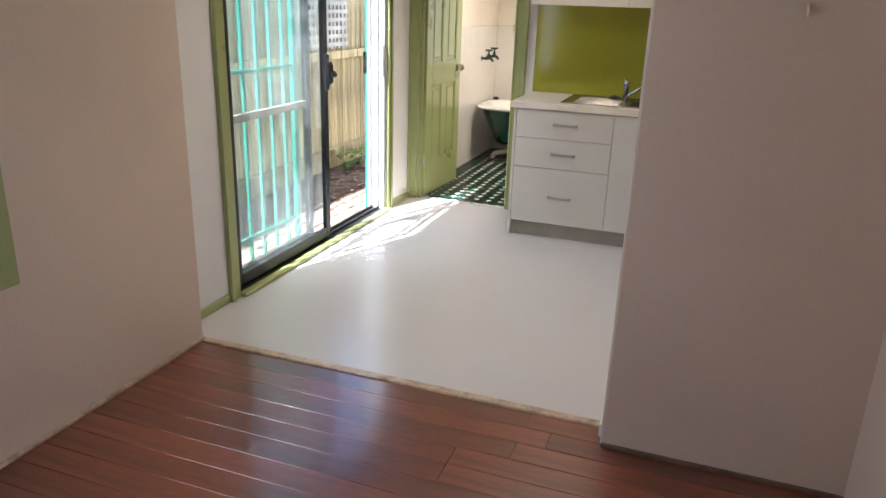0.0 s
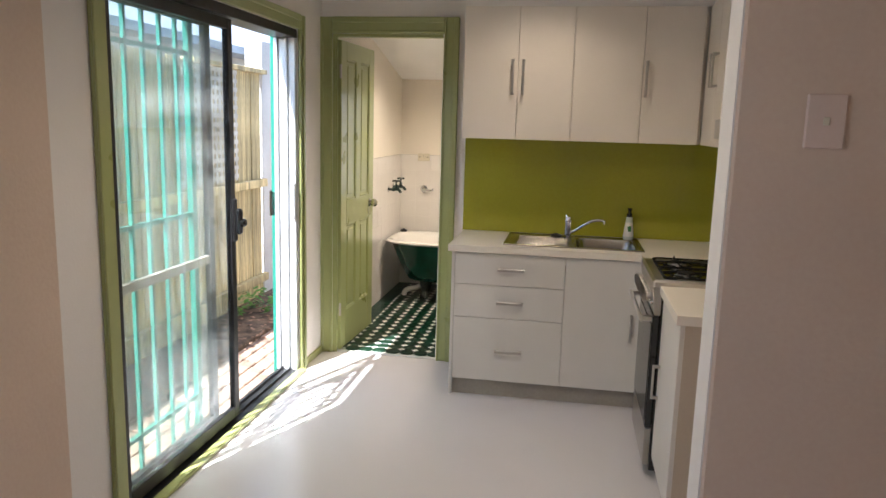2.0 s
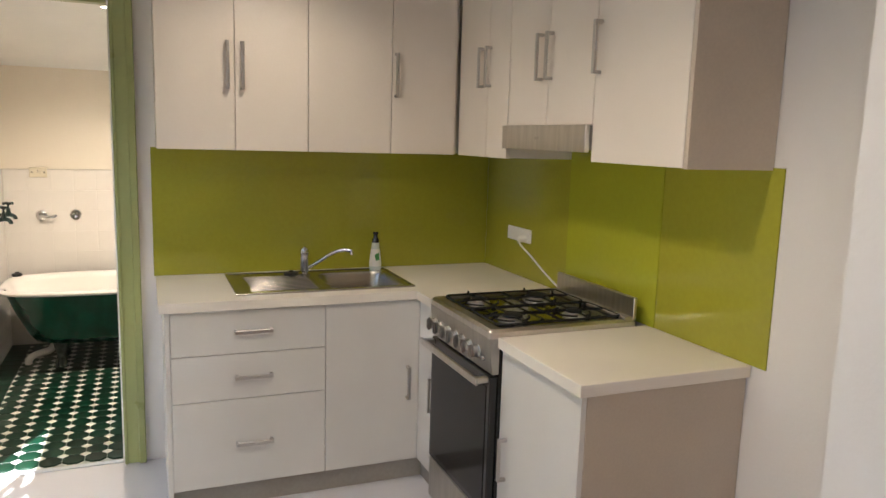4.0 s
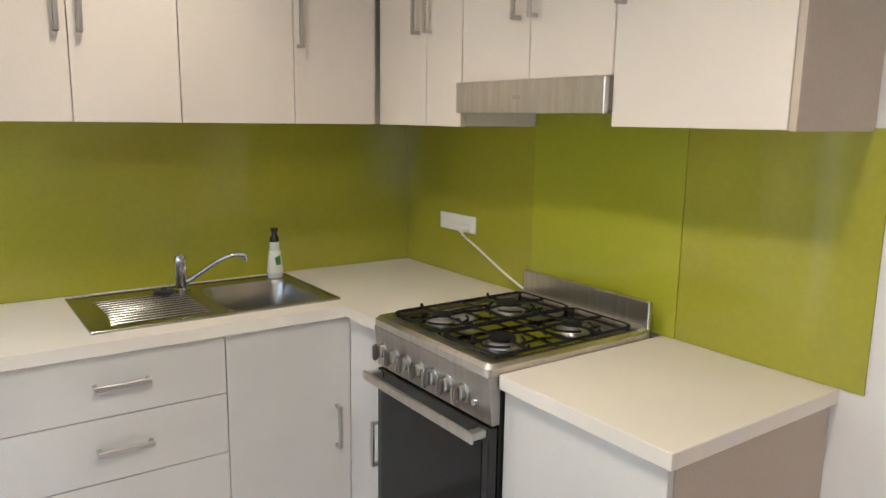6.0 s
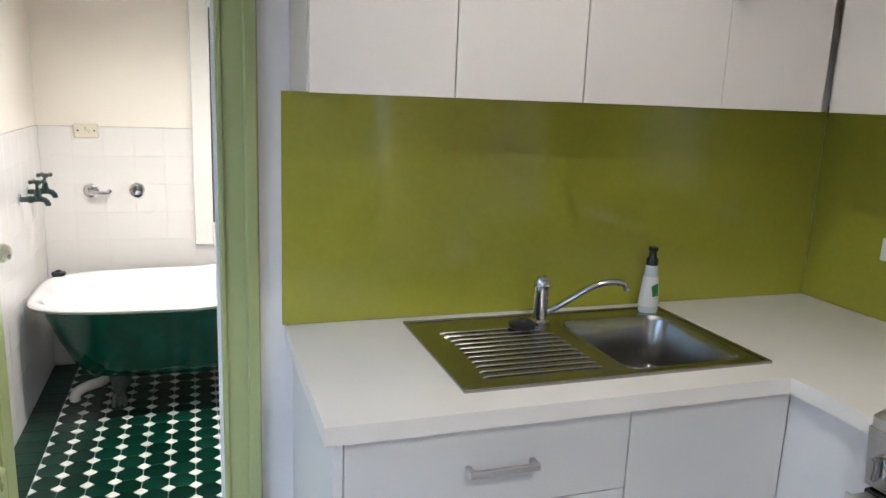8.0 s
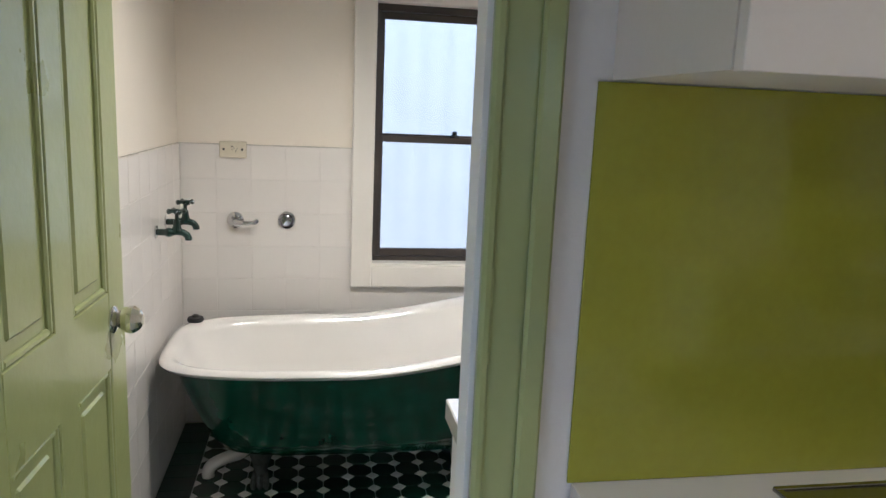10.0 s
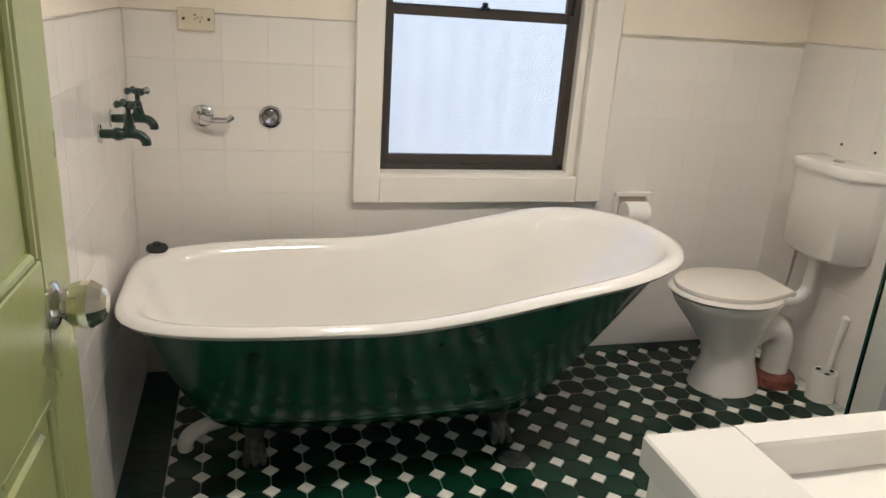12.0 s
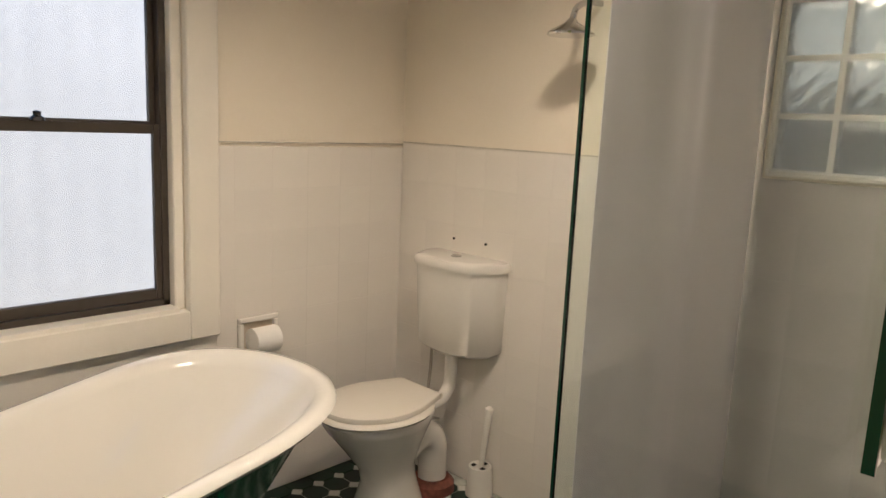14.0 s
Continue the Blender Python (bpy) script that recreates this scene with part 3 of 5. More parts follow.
# base unit under the sink
YF, XF = -0.600, -0.608      # faces of the two runs
sb = thing("sink_cabinet", "pale laminate base unit with three drawers under the sink", "cabinet", (-1.16, -0.3, 0))
part("body", boxes((-1.666, -0.62, YF + 0.02, -0.02, 0.10, 0.70), (-1.666, -1.42, YF + 0.02, -0.02, 0.70, 0.86)), BASELAM, sb)
part("end_panel", box(-1.684, -1.666, YF, -0.002, 0, 0.862, 0.001), BASELAM, sb)
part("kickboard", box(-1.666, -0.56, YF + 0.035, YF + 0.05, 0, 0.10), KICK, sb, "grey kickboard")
for z0, z1, hz in ((0.674, 0.855, 0.768), (0.480, 0.671, 0.575), (0.104, 0.477, 0.287)):
    d_ = part("drawer", box(-1.664, -1.040, YF, YF + 0.018, z0, z1, 0.0012), BASELAM, sb)
    bar_handle(d_, (-1.418, YF, hz), (-1.264, YF, hz), (0, -0.032, 0))
d_ = part("door", box(-1.037, -0.6085, YF, YF + 0.018, 0.104, 0.855, 0.0012), BASELAM, sb)
bar_handle(d_, (-0.662, YF, 0.40), (-0.662, YF, 0.555), (0, -0.032, 0))
# corner unit on the stove side
cb = thing("corner_cabinet", "narrow pale laminate corner base unit beside the stove", "cabinet", (-0.3, -0.5, 0))
part("body", box(-0.588, -0.01, -0.835, -0.580, 0.10, 0.86), BASELAM, cb)
d_ = part("door", box(XF, XF + 0.018, -0.838, -0.6005, 0.104, 0.855, 0.0012), BASELAM, cb)
bar_handle(d_, (XF, -0.800, 0.40), (XF, -0.800, 0.555), (-0.032, 0, 0))
part("kickboard", box(-0.572, -0.557, -0.835, -0.56, 0, 0.10), KICK, cb)
# end unit
eb = thing("end_cabinet", "pale laminate base unit with darker end panel", "cabinet", (-0.3, -1.7, 0))
part("body", box(-0.588, -0.01, -1.899, -1.420, 0.10, 0.86), BASELAM, eb)
part("end_panel", box(-0.590, -0.002, -1.918, -1.900, 0, 0.862, 0.001), SIDE, eb, "end panel, greyer and darker than the doors")
d_ = part("door", box(XF, XF + 0.018, -1.916, -1.420, 0.104, 0.858, 0.0012), BASELAM, eb)
bar_handle(d_, (XF, -1.475, 0.40), (XF, -1.475, 0.555), (-0.032, 0, 0))
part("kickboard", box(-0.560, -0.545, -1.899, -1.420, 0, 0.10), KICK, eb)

EWY = -1.935             # free end of the short worktop
# worktops, with the sink cut-out left open
SX0, SX1, SY0, SY1 = -1.400, -0.608, -0.532, -0.055
wt = ((-1.704, SX0 + 0.012, -0.620, -0.003, 0.862, 0.9), (SX0 + 0.012, SX1 - 0.012, -0.620, SY0 + 0.012, 0.862, 0.9), (SX0 + 0.012, SX1 - 0.012, SY1 - 0.012, -0.003, 0.862, 0.9), (SX1 - 0.012, -0.003, -0.620, -0.003, 0.862, 0.9), (-0.632, -0.003, -0.838, -0.620, 0.862, 0.9))
WTOP = thing("worktop", "L-shaped cream laminate worktop with square edge", "worktop", (-0.9, -0.3, 0.862))
for r in wt:
    part("slab", box(*r), TOP, WTOP)
single("worktop", box(-0.626, -0.003, EWY, -1.416, 0.862, 0.9, 0.002), TOP, "short cream laminate worktop beside the stove", "worktop")

# splashback
single("splashback", box(-1.711, -0.006, -0.006, -0.001, 0.901, 1.497, 0.001), SPLASH, "glossy olive green glass splashback behind the sink", "splashback")
single("splashback", box(-0.006, -0.001, -0.836, -0.006, 0.901, 1.515), SPLASH, "glossy olive green glass splashback with a power point", "splashback")
single("splashback", box(-0.008, -0.001, -1.462, -0.838, 0.901, 1.545), SPLASHV, "vivid green glass splashback panel behind the stove", "splashback")
single("splashback", box(-0.006, -0.001, -1.992, -1.464, 0.901, 1.515), SPLASH, "glossy olive green glass splashback beside the stove", "splashback")

# wall cupboards
ZB, ZT = 1.497, 2.252
UY, UX = -0.315, -0.327
def wall_unit_back(x0, x1, splits, handles, label):
    u = thing("wall_cupboard", label, "cupboard", ((x0 + x1) / 2, -0.15, ZB), group="wall cupboards")
    part("body", box(x0, x1, UY + 0.019, -0.002, ZB + 0.002, ZT - 0.002), LAM, u)
    for a, b in zip(splits, splits[1:]):
        d = part("door", box(a + 0.0015, b - 0.0015, UY, UY + 0.018, ZB, ZT, 0.0012), LAM, u)
        for h in handles:
            if a < h < b:
                bar_handle(d, (h, UY, 1.755), (h, UY, 1.955), (0, -0.032, 0))
wall_unit_back(-1.690, -1.056, (-1.690, -1.371, -1.056), (-1.402, -1.340), "cream two-door wall cupboard above the sink")
wall_unit_back(-1.055, -0.33, (-1.055, -0.667, -0.345), (-0.648,), "cream wall cupboard in the corner above the sink")
def wall_unit_right(y0, y1, zb, splits, handles, label):
    u = thing("wall_cupboard", label, "cupboard", (-0.15, (y0 + y1) / 2, zb), group="wall cupboards")
    part("body", box(UX + 0.019, -0.002, y0, y1, zb + 0.002, ZT - 0.002), LAM, u)
    for a, b in zip(splits, splits[1:]):
        d = part("door", box(UX, UX + 0.018, a + 0.0015, b - 0.0015, zb, ZT, 0.0012), LAM, u)
        for h in handles:
            if a < h < b:
                bar_handle(d, (UX, h, 1.80), (UX, h, 1.975), (-0.032, 0, 0))
    return u
wall_unit_right(-0.833, -0.317, ZB, (-0.833, -0.632, -0.319), (-0.585, -0.655), "cream corner wall cupboard beside the range hood")
wall_unit_right(-1.463, -0.835, 1.635, (-1.463, -1.152, -0.835), (-1.175, -1.105), "cream short two-door cupboard over the range hood")
u = wall_unit_right(-1.930, -1.465, ZB + 0.012, (-1.930, -1.465), (-1.490,), "cream wall cupboard with darker end panel")
part("end_panel", box(UX, -0.002, -1.948, -1.931, ZB + 0.010, ZT, 0.001), SIDE, u, "end panel, greyer and darker than the doors")
structure("bulkhead", boxes((-1.690, 0, -0.30, 0, ZT + 0.002, KC), (-0.31, 0, -1.94, -0.30, ZT + 0.002, KC)), WALL, "white bulkhead closing the cupboards to the ceiling", "trim")

# range hood
hood = thing("range_hood", "slide-out stainless steel range hood under the cupboards", "range hood", (-0.17, -1.13, 1.53))
part("front", box(-0.352, -0.333, -1.461, -0.837, 1.540, 1.634, 0.002), STEEL, hood, "brushed steel fascia")
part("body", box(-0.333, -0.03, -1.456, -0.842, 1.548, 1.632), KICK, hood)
part("badge", box(-0.3535, -0.352, -1.145, -1.115, 1.580, 1.590), HANDLE, hood)

# sink
sink = thing("sink", "stainless steel sink with ribbed drainer and one bowl", "sink", (-1.0, -0.3, 0.9))
BX0, BX1, BY0, BY1 = -0.985, -0.648, -0.498, -0.130
def rrect(x0, x1, y0, y1, r, z, n=5):
    out = []
    for cx, cy, a0 in ((x1 - r, y1 - r, 0), (x0 + r, y1 - r, 90), (x0 + r, y0 + r, 180), (x1 - r, y0 + r, 270)):
        for i in range(n + 1):
            a = radians(a0 + 90 * i / n)
            out.append(Vector((cx + r * math.cos(a), cy + r * math.sin(a), z)))
    return out
part("deck", boxes((SX0, BX0, SY0, SY1, 0.9, 0.9045), (BX0, BX1, SY0, BY0, 0.9, 0.9045), (BX0, BX1, BY1, SY1, 0.9, 0.9045), (BX1, SX1, SY0, SY1, 0.9, 0.9045)), SINK, sink, "steel sink deck")
part("rim", boxes((SX0, SX1, SY0, SY0 + 0.010, 0.9045, 0.9075, 0.001), (SX0, SX1, SY1 - 0.010, SY1, 0.9045, 0.9075, 0.001), (SX0, SX0 + 0.010, SY0 + 0.01, SY1 - 0.01, 0.9045, 0.9075, 0.001), (SX1 - 0.010, SX1, SY0 + 0.01, SY1 - 0.01, 0.9045, 0.9075, 0.001)), SINK, sink)
bowl = part("bowl", ring_loft([rrect(BX0 - 0.012, BX1 + 0.012, BY0 - 0.012, BY1 + 0.012, 0.06, 0.9052), rrect(BX0, BX1, BY0, BY1, 0.055, 0.9035), rrect(BX0 + 0.006, BX1 - 0.006, BY0 + 0.006, BY1 - 0.006, 0.055, 0.89), rrect(BX0 + 0.015, BX1 - 0.015, BY0 + 0.015, BY1 - 0.015, 0.06, 0.765), rrect(BX0 + 0.045, BX1 - 0.045, BY0 + 0.045, BY1 - 0.045, 0.05, 0.75)], True, (False, True)), SINK, sink, "steel sink bowl", smooth=50)
part("waste", lathe([(0.042, 0.7505), (0.042, 0.753), (0.03, 0.752)], 20, (-0.81, -0.32, 0)), CHROME, bowl)
for i in range(11):
    y = -0.470 + i * 0.030
    x1 = -1.040 - 0.02 * (i > 8)
    part("drainer_rib", tube([(-1.335 + 0.012 * math.sin(i * 0.3), y, 0.9042), (-1.32, y, 0.9065), (x1 - 0.01, y, 0.9065), (x1, y, 0.9042)], 0.0020, 6), SINK, sink)
tapk = thing("sink_mixer_tap", "chrome single-lever mixer tap with long swivel spout", "tap", (-1.036, -0.135, 0.905))
tx, ty = -1.036, -0.135
TAPM = Matrix.Translation((tx, ty, 0.905)) @ Matrix.Scale(0.93, 4) @ Matrix.Translation((-tx, -ty, -0.905))
part("body", lathe([(0.030, 0.905), (0.030, 0.912), (0.022, 0.918), (0.021, 1.005), (0.024, 1.010), (0.024, 1.030), (0.017, 1.042), (0.0, 1.043)], 22, (tx, ty, 0), caps=(True, False)), CHROME, tapk, m=TAPM)
part("spout", tube(smooth_path([(tx + 0.01, ty - 0.006, 0.935), (tx + 0.06, ty - 0.02, 0.965), (tx + 0.13, ty - 0.045, 1.015), (tx + 0.18, ty - 0.06, 1.034), (tx + 0.225, ty - 0.075, 1.032), (tx + 0.232, ty - 0.078, 1.012)]), 0.0095, 12), CHROME, tapk, m=TAPM)
part("lever", tube([(tx, ty, 1.036), (tx - 0.004, ty - 0.02, 1.048), (tx - 0.012, ty - 0.06, 1.052)], [0.010, 0.008, 0.006], 10), CHROME, tapk, m=TAPM)
plug = thing("sink_plug", "black rubber sink plug lying on the drainer", "plug", (-1.105, -0.16, 0.907))
part("disc", lathe([(0.030, 0.907), (0.036, 0.912), (0.036, 0.920), (0.028, 0.925)], 18, (-1.105, -0.17, 0)), RUBBER, plug)
part("knob", lathe([(0.012, 0.925), (0.009, 0.932), (0.0, 0.934)], 12, (-1.105, -0.17, 0), caps=(True, False)), RUBBER, plug)
bot = thing("soap_bottle", "clear dish soap bottle with dark cap and green label", "bottle", (-0.668, -0.105, 0.905))
bx, by = -0.668, -0.098
def oval(a, b, z, n=20):
    return [Vector((bx + a * 0.86 * math.cos(2 * math.pi * i / n), by + b * math.sin(2 * math.pi * i / n), z)) for i in range(n)]
part("bottle_body", ring_loft([oval(0.033, 0.022, 0.9055), oval(0.036, 0.024, 0.915), oval(0.031, 0.021, 0.97), oval(0.024, 0.018, 1.02), oval(0.021, 0.017, 1.045)]), CLEARB, bot)
part("label", ring_loft([oval(0.0368, 0.0248, 0.925), oval(0.0325, 0.0222, 0.968), oval(0.0258, 0.0192, 1.012)], True, (False, False)), PLASTIC, bot, "printed white label")
part("label_mark", ring_loft([[(bx - 0.004, by - 0.0236, 0.955), (bx + 0.014, by - 0.0236, 0.958), (bx + 0.012, by - 0.0215, 0.995), (bx - 0.010, by - 0.0215, 0.985)], [(bx - 0.004, by - 0.0246, 0.955), (bx + 0.014, by - 0.0246, 0.958), (bx + 0.012, by - 0.0225, 0.995), (bx - 0.010, by - 0.0225, 0.985)]]), LABELG, bot)
part("cap", ring_loft([oval(0.020, 0.017, 1.045), oval(0.020, 0.017, 1.062), oval(0.013, 0.012, 1.070), oval(0.012, 0.011, 1.085), oval(0.016, 0.014, 1.088), oval(0.016, 0.014, 1.098)]), BLACK, bot, "dark flip cap")

# power point and stove cable
pp = thing("power_point", "white double power point with plug on the splashback", "power point", (-0.006, -0.40, 1.11))
part("plate", box(-0.016, -0.006, -0.515, -0.280, 1.078, 1.145, 0.003), PLASTIC, pp)
for y in (-0.335, -0.43):
    part("switch", box(-0.019, -0.016, y - 0.009, y + 0.009, 1.120, 1.136, 0.001), PLASTIC, pp)
part("plug", lathe([(0.017, 0), (0.017, -0.028), (0.010, -0.042)], 14, (-0.016, -0.468, 1.098), 'x'), PLASTIC, pp, "white plug")
cable = thing("stove_cable", "white stove power cable running down behind the stove", "cable", (-0.05, -0.6, 0.95))
part("cord", tube(smooth_path([(-0.055, -0.468, 1.098), (-0.062, -0.51, 1.075), (-0.05, -0.60, 1.03), (-0.045, -0.72, 0.975), (-0.04, -0.835, 0.93), (-0.03, -0.90, 0.90)]), 0.0042, 8), PLASTIC, cable)

# stove
stv = thing("gas_stove", "freestanding stainless gas stove with black sides and oven door", "stove", (-0.35, -1.13, 0))
VY0, VY1, VXF = -1.412, -0.848, -0.635
part("body", box(VXF + 0.02, -0.02, VY0, VY1, 0.03, 0.892, 0.002), BLACK, stv, "black enamel body")
part("hob_rim", ring_loft([rrect(VXF - 0.020, -0.045, VY0, VY1, 0.012, 0.893), rrect(VXF - 0.022, -0.045, VY0, VY1, 0.014, 0.915), rrect(VXF - 0.012, -0.05, VY0 + 0.008, VY1 - 0.008, 0.014, 0.926), rrect(VXF + 0.026, -0.075, VY0 + 0.024, VY1 - 0.024, 0.014, 0.926), rrect(VXF + 0.032, -0.08, VY0 + 0.030, VY1 - 0.030, 0.014, 0.918)], True, (True, False)), STEEL, stv, "rounded stainless hob rim")
part("hob_tray", ring_loft([rrect(VXF + 0.030, -0.078, VY0 + 0.028, VY1 - 0.028, 0.014, 0.912), rrect(VXF + 0.030, -0.078, VY0 + 0.028, VY1 - 0.028, 0.014, 0.9185)]), HOBSTEEL, stv, "polished stainless hob tray")
part("backguard", boxes((-0.062, -0.046, VY0 + 0.002, VY1 - 0.012, 0.92, 1.006, 0.003), (-0.10, -0.062, VY0 + 0.002, VY1 - 0.012, 0.92, 0.934, 0.003)), STEEL, stv, "upright steel back guard")
pan = part("control_panel", ring_loft([[(VXF - 0.020, y, 0.892), (VXF + 0.018, y, 0.892), (VXF + 0.018, y, 0.765), (VXF - 0.006, y, 0.765)] for y in (VY0, VY1)]), FRONTSTEEL, stv, "steel control panel")
for i in range(8):
    y = VY1 - 0.046 - i * 0.068
    if i == 7:
        part("button", lathe([(0.011, 0), (0.011, -0.004), (0.008, -0.012)], 14, (VXF - 0.011, y + 0.016, 0.812), 'x'), CHROME, pan, "chrome ignition button")
        continue
    k = part("knob", lathe([(0.026, 0), (0.026, -0.005), (0.022, -0.008), (0.020, -0.020), (0.017, -0.022)], 18, (VXF - 0.013, y, 0.823), 'x'), FRONTSTEEL, pan, "steel control knob")
    part("grip", box(VXF - 0.054, VXF - 0.034, y - 0.008, y + 0.008, 0.798, 0.848, 0.005, 2), FRONTSTEEL, pan)
dr = part("oven_door", box(VXF - 0.012, VXF + 0.018, VY0 + 0.004, VY1 - 0.004, 0.235, 0.758, 0.004), BLACK, stv, "black oven door")
part("oven_window", box(VXF - 0.0145, VXF - 0.012, VY0 + 0.03, VY1 - 0.03, 0.26, 0.715, 0.001), OVENGLASS, dr, "dark oven glass")
part("oven_handle", boxes((VXF - 0.066, VXF - 0.056, VY0 + 0.006, VY1 - 0.006, 0.728, 0.758, 0.003), (VXF - 0.056, VXF - 0.012, VY0 + 0.012, VY0 + 0.040, 0.732, 0.754, 0.003), (VXF - 0.056, VXF - 0.012, VY1 - 0.040, VY1 - 0.012, 0.732, 0.754, 0.003)), STEEL, dr, "flat steel oven handle")
part("drawer_front", box(VXF - 0.010, VXF + 0.018, VY0 + 0.004, VY1 - 0.004, 0.055, 0.228, 0.003), FRONTSTEEL, stv, "steel warming drawer front")
for y in (VY0 + 0.05, VY1 - 0.05):
    for x in (VXF + 0.07, -0.08):
        part("foot", lathe([(0.018, 0), (0.018, 0.02), (0.012, 0.03)], 10, (x, y, 0)), BLACK, stv)
for bx_, by_, br in ((-0.50, -1.275, 0.040), (-0.50, -0.985, 0.032), (-0.235, -1.275, 0.032), (-0.235, -0.985, 0.046)):
    bn = part("burner", lathe([(br + 0.014, 0.918), (br + 0.012, 0.925), (br, 0.930), (br, 0.934)], 22, (bx_, by_, 0)), STEEL, stv, "aluminium burner ring")
    part("burner_cap", lathe([(br - 0.002, 0.934), (br - 0.002, 0.940), (br - 0.010, 0.943)], 22, (bx_, by_, 0)), IRON, bn, "black burner cap")
def pan_support(y0, y1):
    """Bent-rod grate over two burners: a bowed frame, a cross rod, an open loop and four fingers round each burner, raised nibs at the rim."""
    x0, x1, r, z = -0.606, -0.092, 0.0046, 0.933
    cy, m = (y0 + y1) / 2, (x0 + x1) / 2
    g = tube(rrect(x0, x1, y0, y1, 0.030, z) + [Vector((x1, y1 - 0.030, z))], r, 8)
    join(g, tube([(m, y0, z), (m, y1, z)], r, 8))
    for cx in (-0.50, -0.235):
        for k in range(4):
            a0 = math.pi / 4 + k * math.pi / 2
            join(g, tube([(cx + 0.072 * math.cos(a0 + t), cy + 0.072 * math.sin(a0 + t), z - 0.004) for t in (-0.55, -0.3, 0.0, 0.3, 0.55)], 0.004, 6))
        for dx, dy, far in ((1, 0, abs((x1 if cx > m else m) - cx)), (-1, 0, abs((m if cx > m else x0) - cx)), (0, 1, y1 - cy), (0, -1, cy - y0)):
            join(g, tube(smooth_path([(cx + dx * 0.026, cy + dy * 0.026, z + 0.003), (cx + dx * 0.07, cy + dy * 0.07, z + 0.004), (cx + dx * far, cy + dy * far, z)], 3), 0.0042, 8))
        for y in (y0, y1):
            join(g, tube([(cx, y, z), (cx, y, z + 0.014)], [0.006, 0.004], 8))
    for x in (x0 + 0.01, x1 - 0.01):
        for y in (y0 + 0.012, y1 - 0.012):
            join(g, tube([(x, y, 0.919), (x, y, z)], 0.005, 8))
    return part("pan_support", g, IRON, stv, "black iron rod pan support")


pan_support(-1.382, -1.134)
pan_support(-1.126, -0.878)

# light switch on the partition
sw = thing("light_switch", "painted-over beige single light switch on the partition wall", "switch", (-0.50, YP0, 1.6))
part("plate", box(-0.545, -0.462, YP0 - 0.010, YP0, 1.545, 1.664, 0.003), SWITCHP, sw)
part("rocker", box(-0.510, -0.497, YP0 - 0.014, YP0 - 0.010, 1.596, 1.614, 0.001), YEL, sw)
hk = thing("wall_hook", "small painted-over hook on the partition wall", "hook", (-0.27, YP0, 1.5))
part("stem", tube([(-0.27, YP0, 1.525), (-0.27, YP0 - 0.012, 1.520), (-0.27, YP0 - 0.016, 1.505), (-0.27, YP0 - 0.010, 1.497)], 0.006, 8), LIVING, hk)

# living room windows; the side one is unseen, added for light
lw = thing("window_2", "olive timber living room window", "window", (-2.67, -4.37, LWZ0), kind="structure")
part("architrave", boxes((-2.53, -2.512, LWY[1], LWY[1] + 0.09, LWZ0 - 0.09, LWZ1 + 0.09, 0.004), (-2.53, -2.512, LWY[0] - 0.09, LWY[0], LWZ0 - 0.09, LWZ1 + 0.09, 0.004), (-2.53, -2.512, LWY[0], LWY[1], LWZ0 - 0.09, LWZ0, 0.004), (-2.53, -2.512, LWY[0], LWY[1], LWZ1, LWZ1 + 0.09, 0.004)), GREEN, lw)
# Frosting is made up: the unseen pane keeps direct sun off the boards.
part("pane", box(-2.69, -2.684, *LWY, LWZ0, LWZ1), FROST, lw, "unseen frosted pane added to stop the sun")
lw2 = thing("fill_window", "unseen side window added to light the living room", "window", (0.17, -5.9, 0.6), kind="structure")
g = part("pane", box(0.167, 0.173, *RWY, *RWZ), GLASS, lw2)
g.visible_shadow = False

# downlights
def downlight(x, y, z, watts, tilt=0.0, colour=(1, 0.80, 0.58)):
    d = thing("downlight", "round recessed ceiling downlight, lit", "downlight", (x, y, z), group="ceiling downlights")
    part("ring", lathe([(0.050, z - 0.001), (0.050, z - 0.006), (0.038, z - 0.008), (0.036, z - 0.002)], 24, (x, y, 0)), PLASTIC, d)
    part("lens", lathe([(0.036, z - 0.004), (0.034, z - 0.005)], 20, (x, y, 0)), LAMPG, d)
    down_lamp((x, y, z - 0.02), watts, colour)


for x, y, w_ in KITCHEN_LAMPS:
    downlight(x, y, KC, w_)
for x, y, w_ in BATH_LAMPS:
    downlight(x, y, 2.50 - (y - WT) / (YB - WT) * 0.515 - 0.003, w_)

# ---- bathroom ----
win = thing("window_1", "brown aluminium double-hung window with frosted glass in cream trim", "window", (-1.44, YB, WZ0), kind="structure")
part("casing", boxes((-1.925, WX0, YB - 0.035, YB, 0.645, 1.975, 0.004), (WX1, -0.949, YB - 0.035, YB, 0.645, 1.975, 0.004), (WX0, WX1, YB - 0.035, YB, 0.645, WZ0, 0.004), (WX0, WX1, YB - 0.035, YB, WZ1, 1.975, 0.004)), CASING, win, "cream painted window casing")
part("reveal", boxes((WX0, WX0 + 0.002, YB - 0.03, YB + 0.12, WZ0, WZ1), (WX1 - 0.034, WX1, YB + 0.0, YB + 0.12, WZ0, WZ1, 0.004), (WX0 + 0.002, WX1 - 0.034, YB - 0.03, YB + 0.12, WZ0, WZ0 + 0.012)), CASING, win)
fx0, fx1, fz0, fz1, fy = WX0 + 0.002, WX1 - 0.034, WZ0 + 0.012, WZ1, YB + 0.035
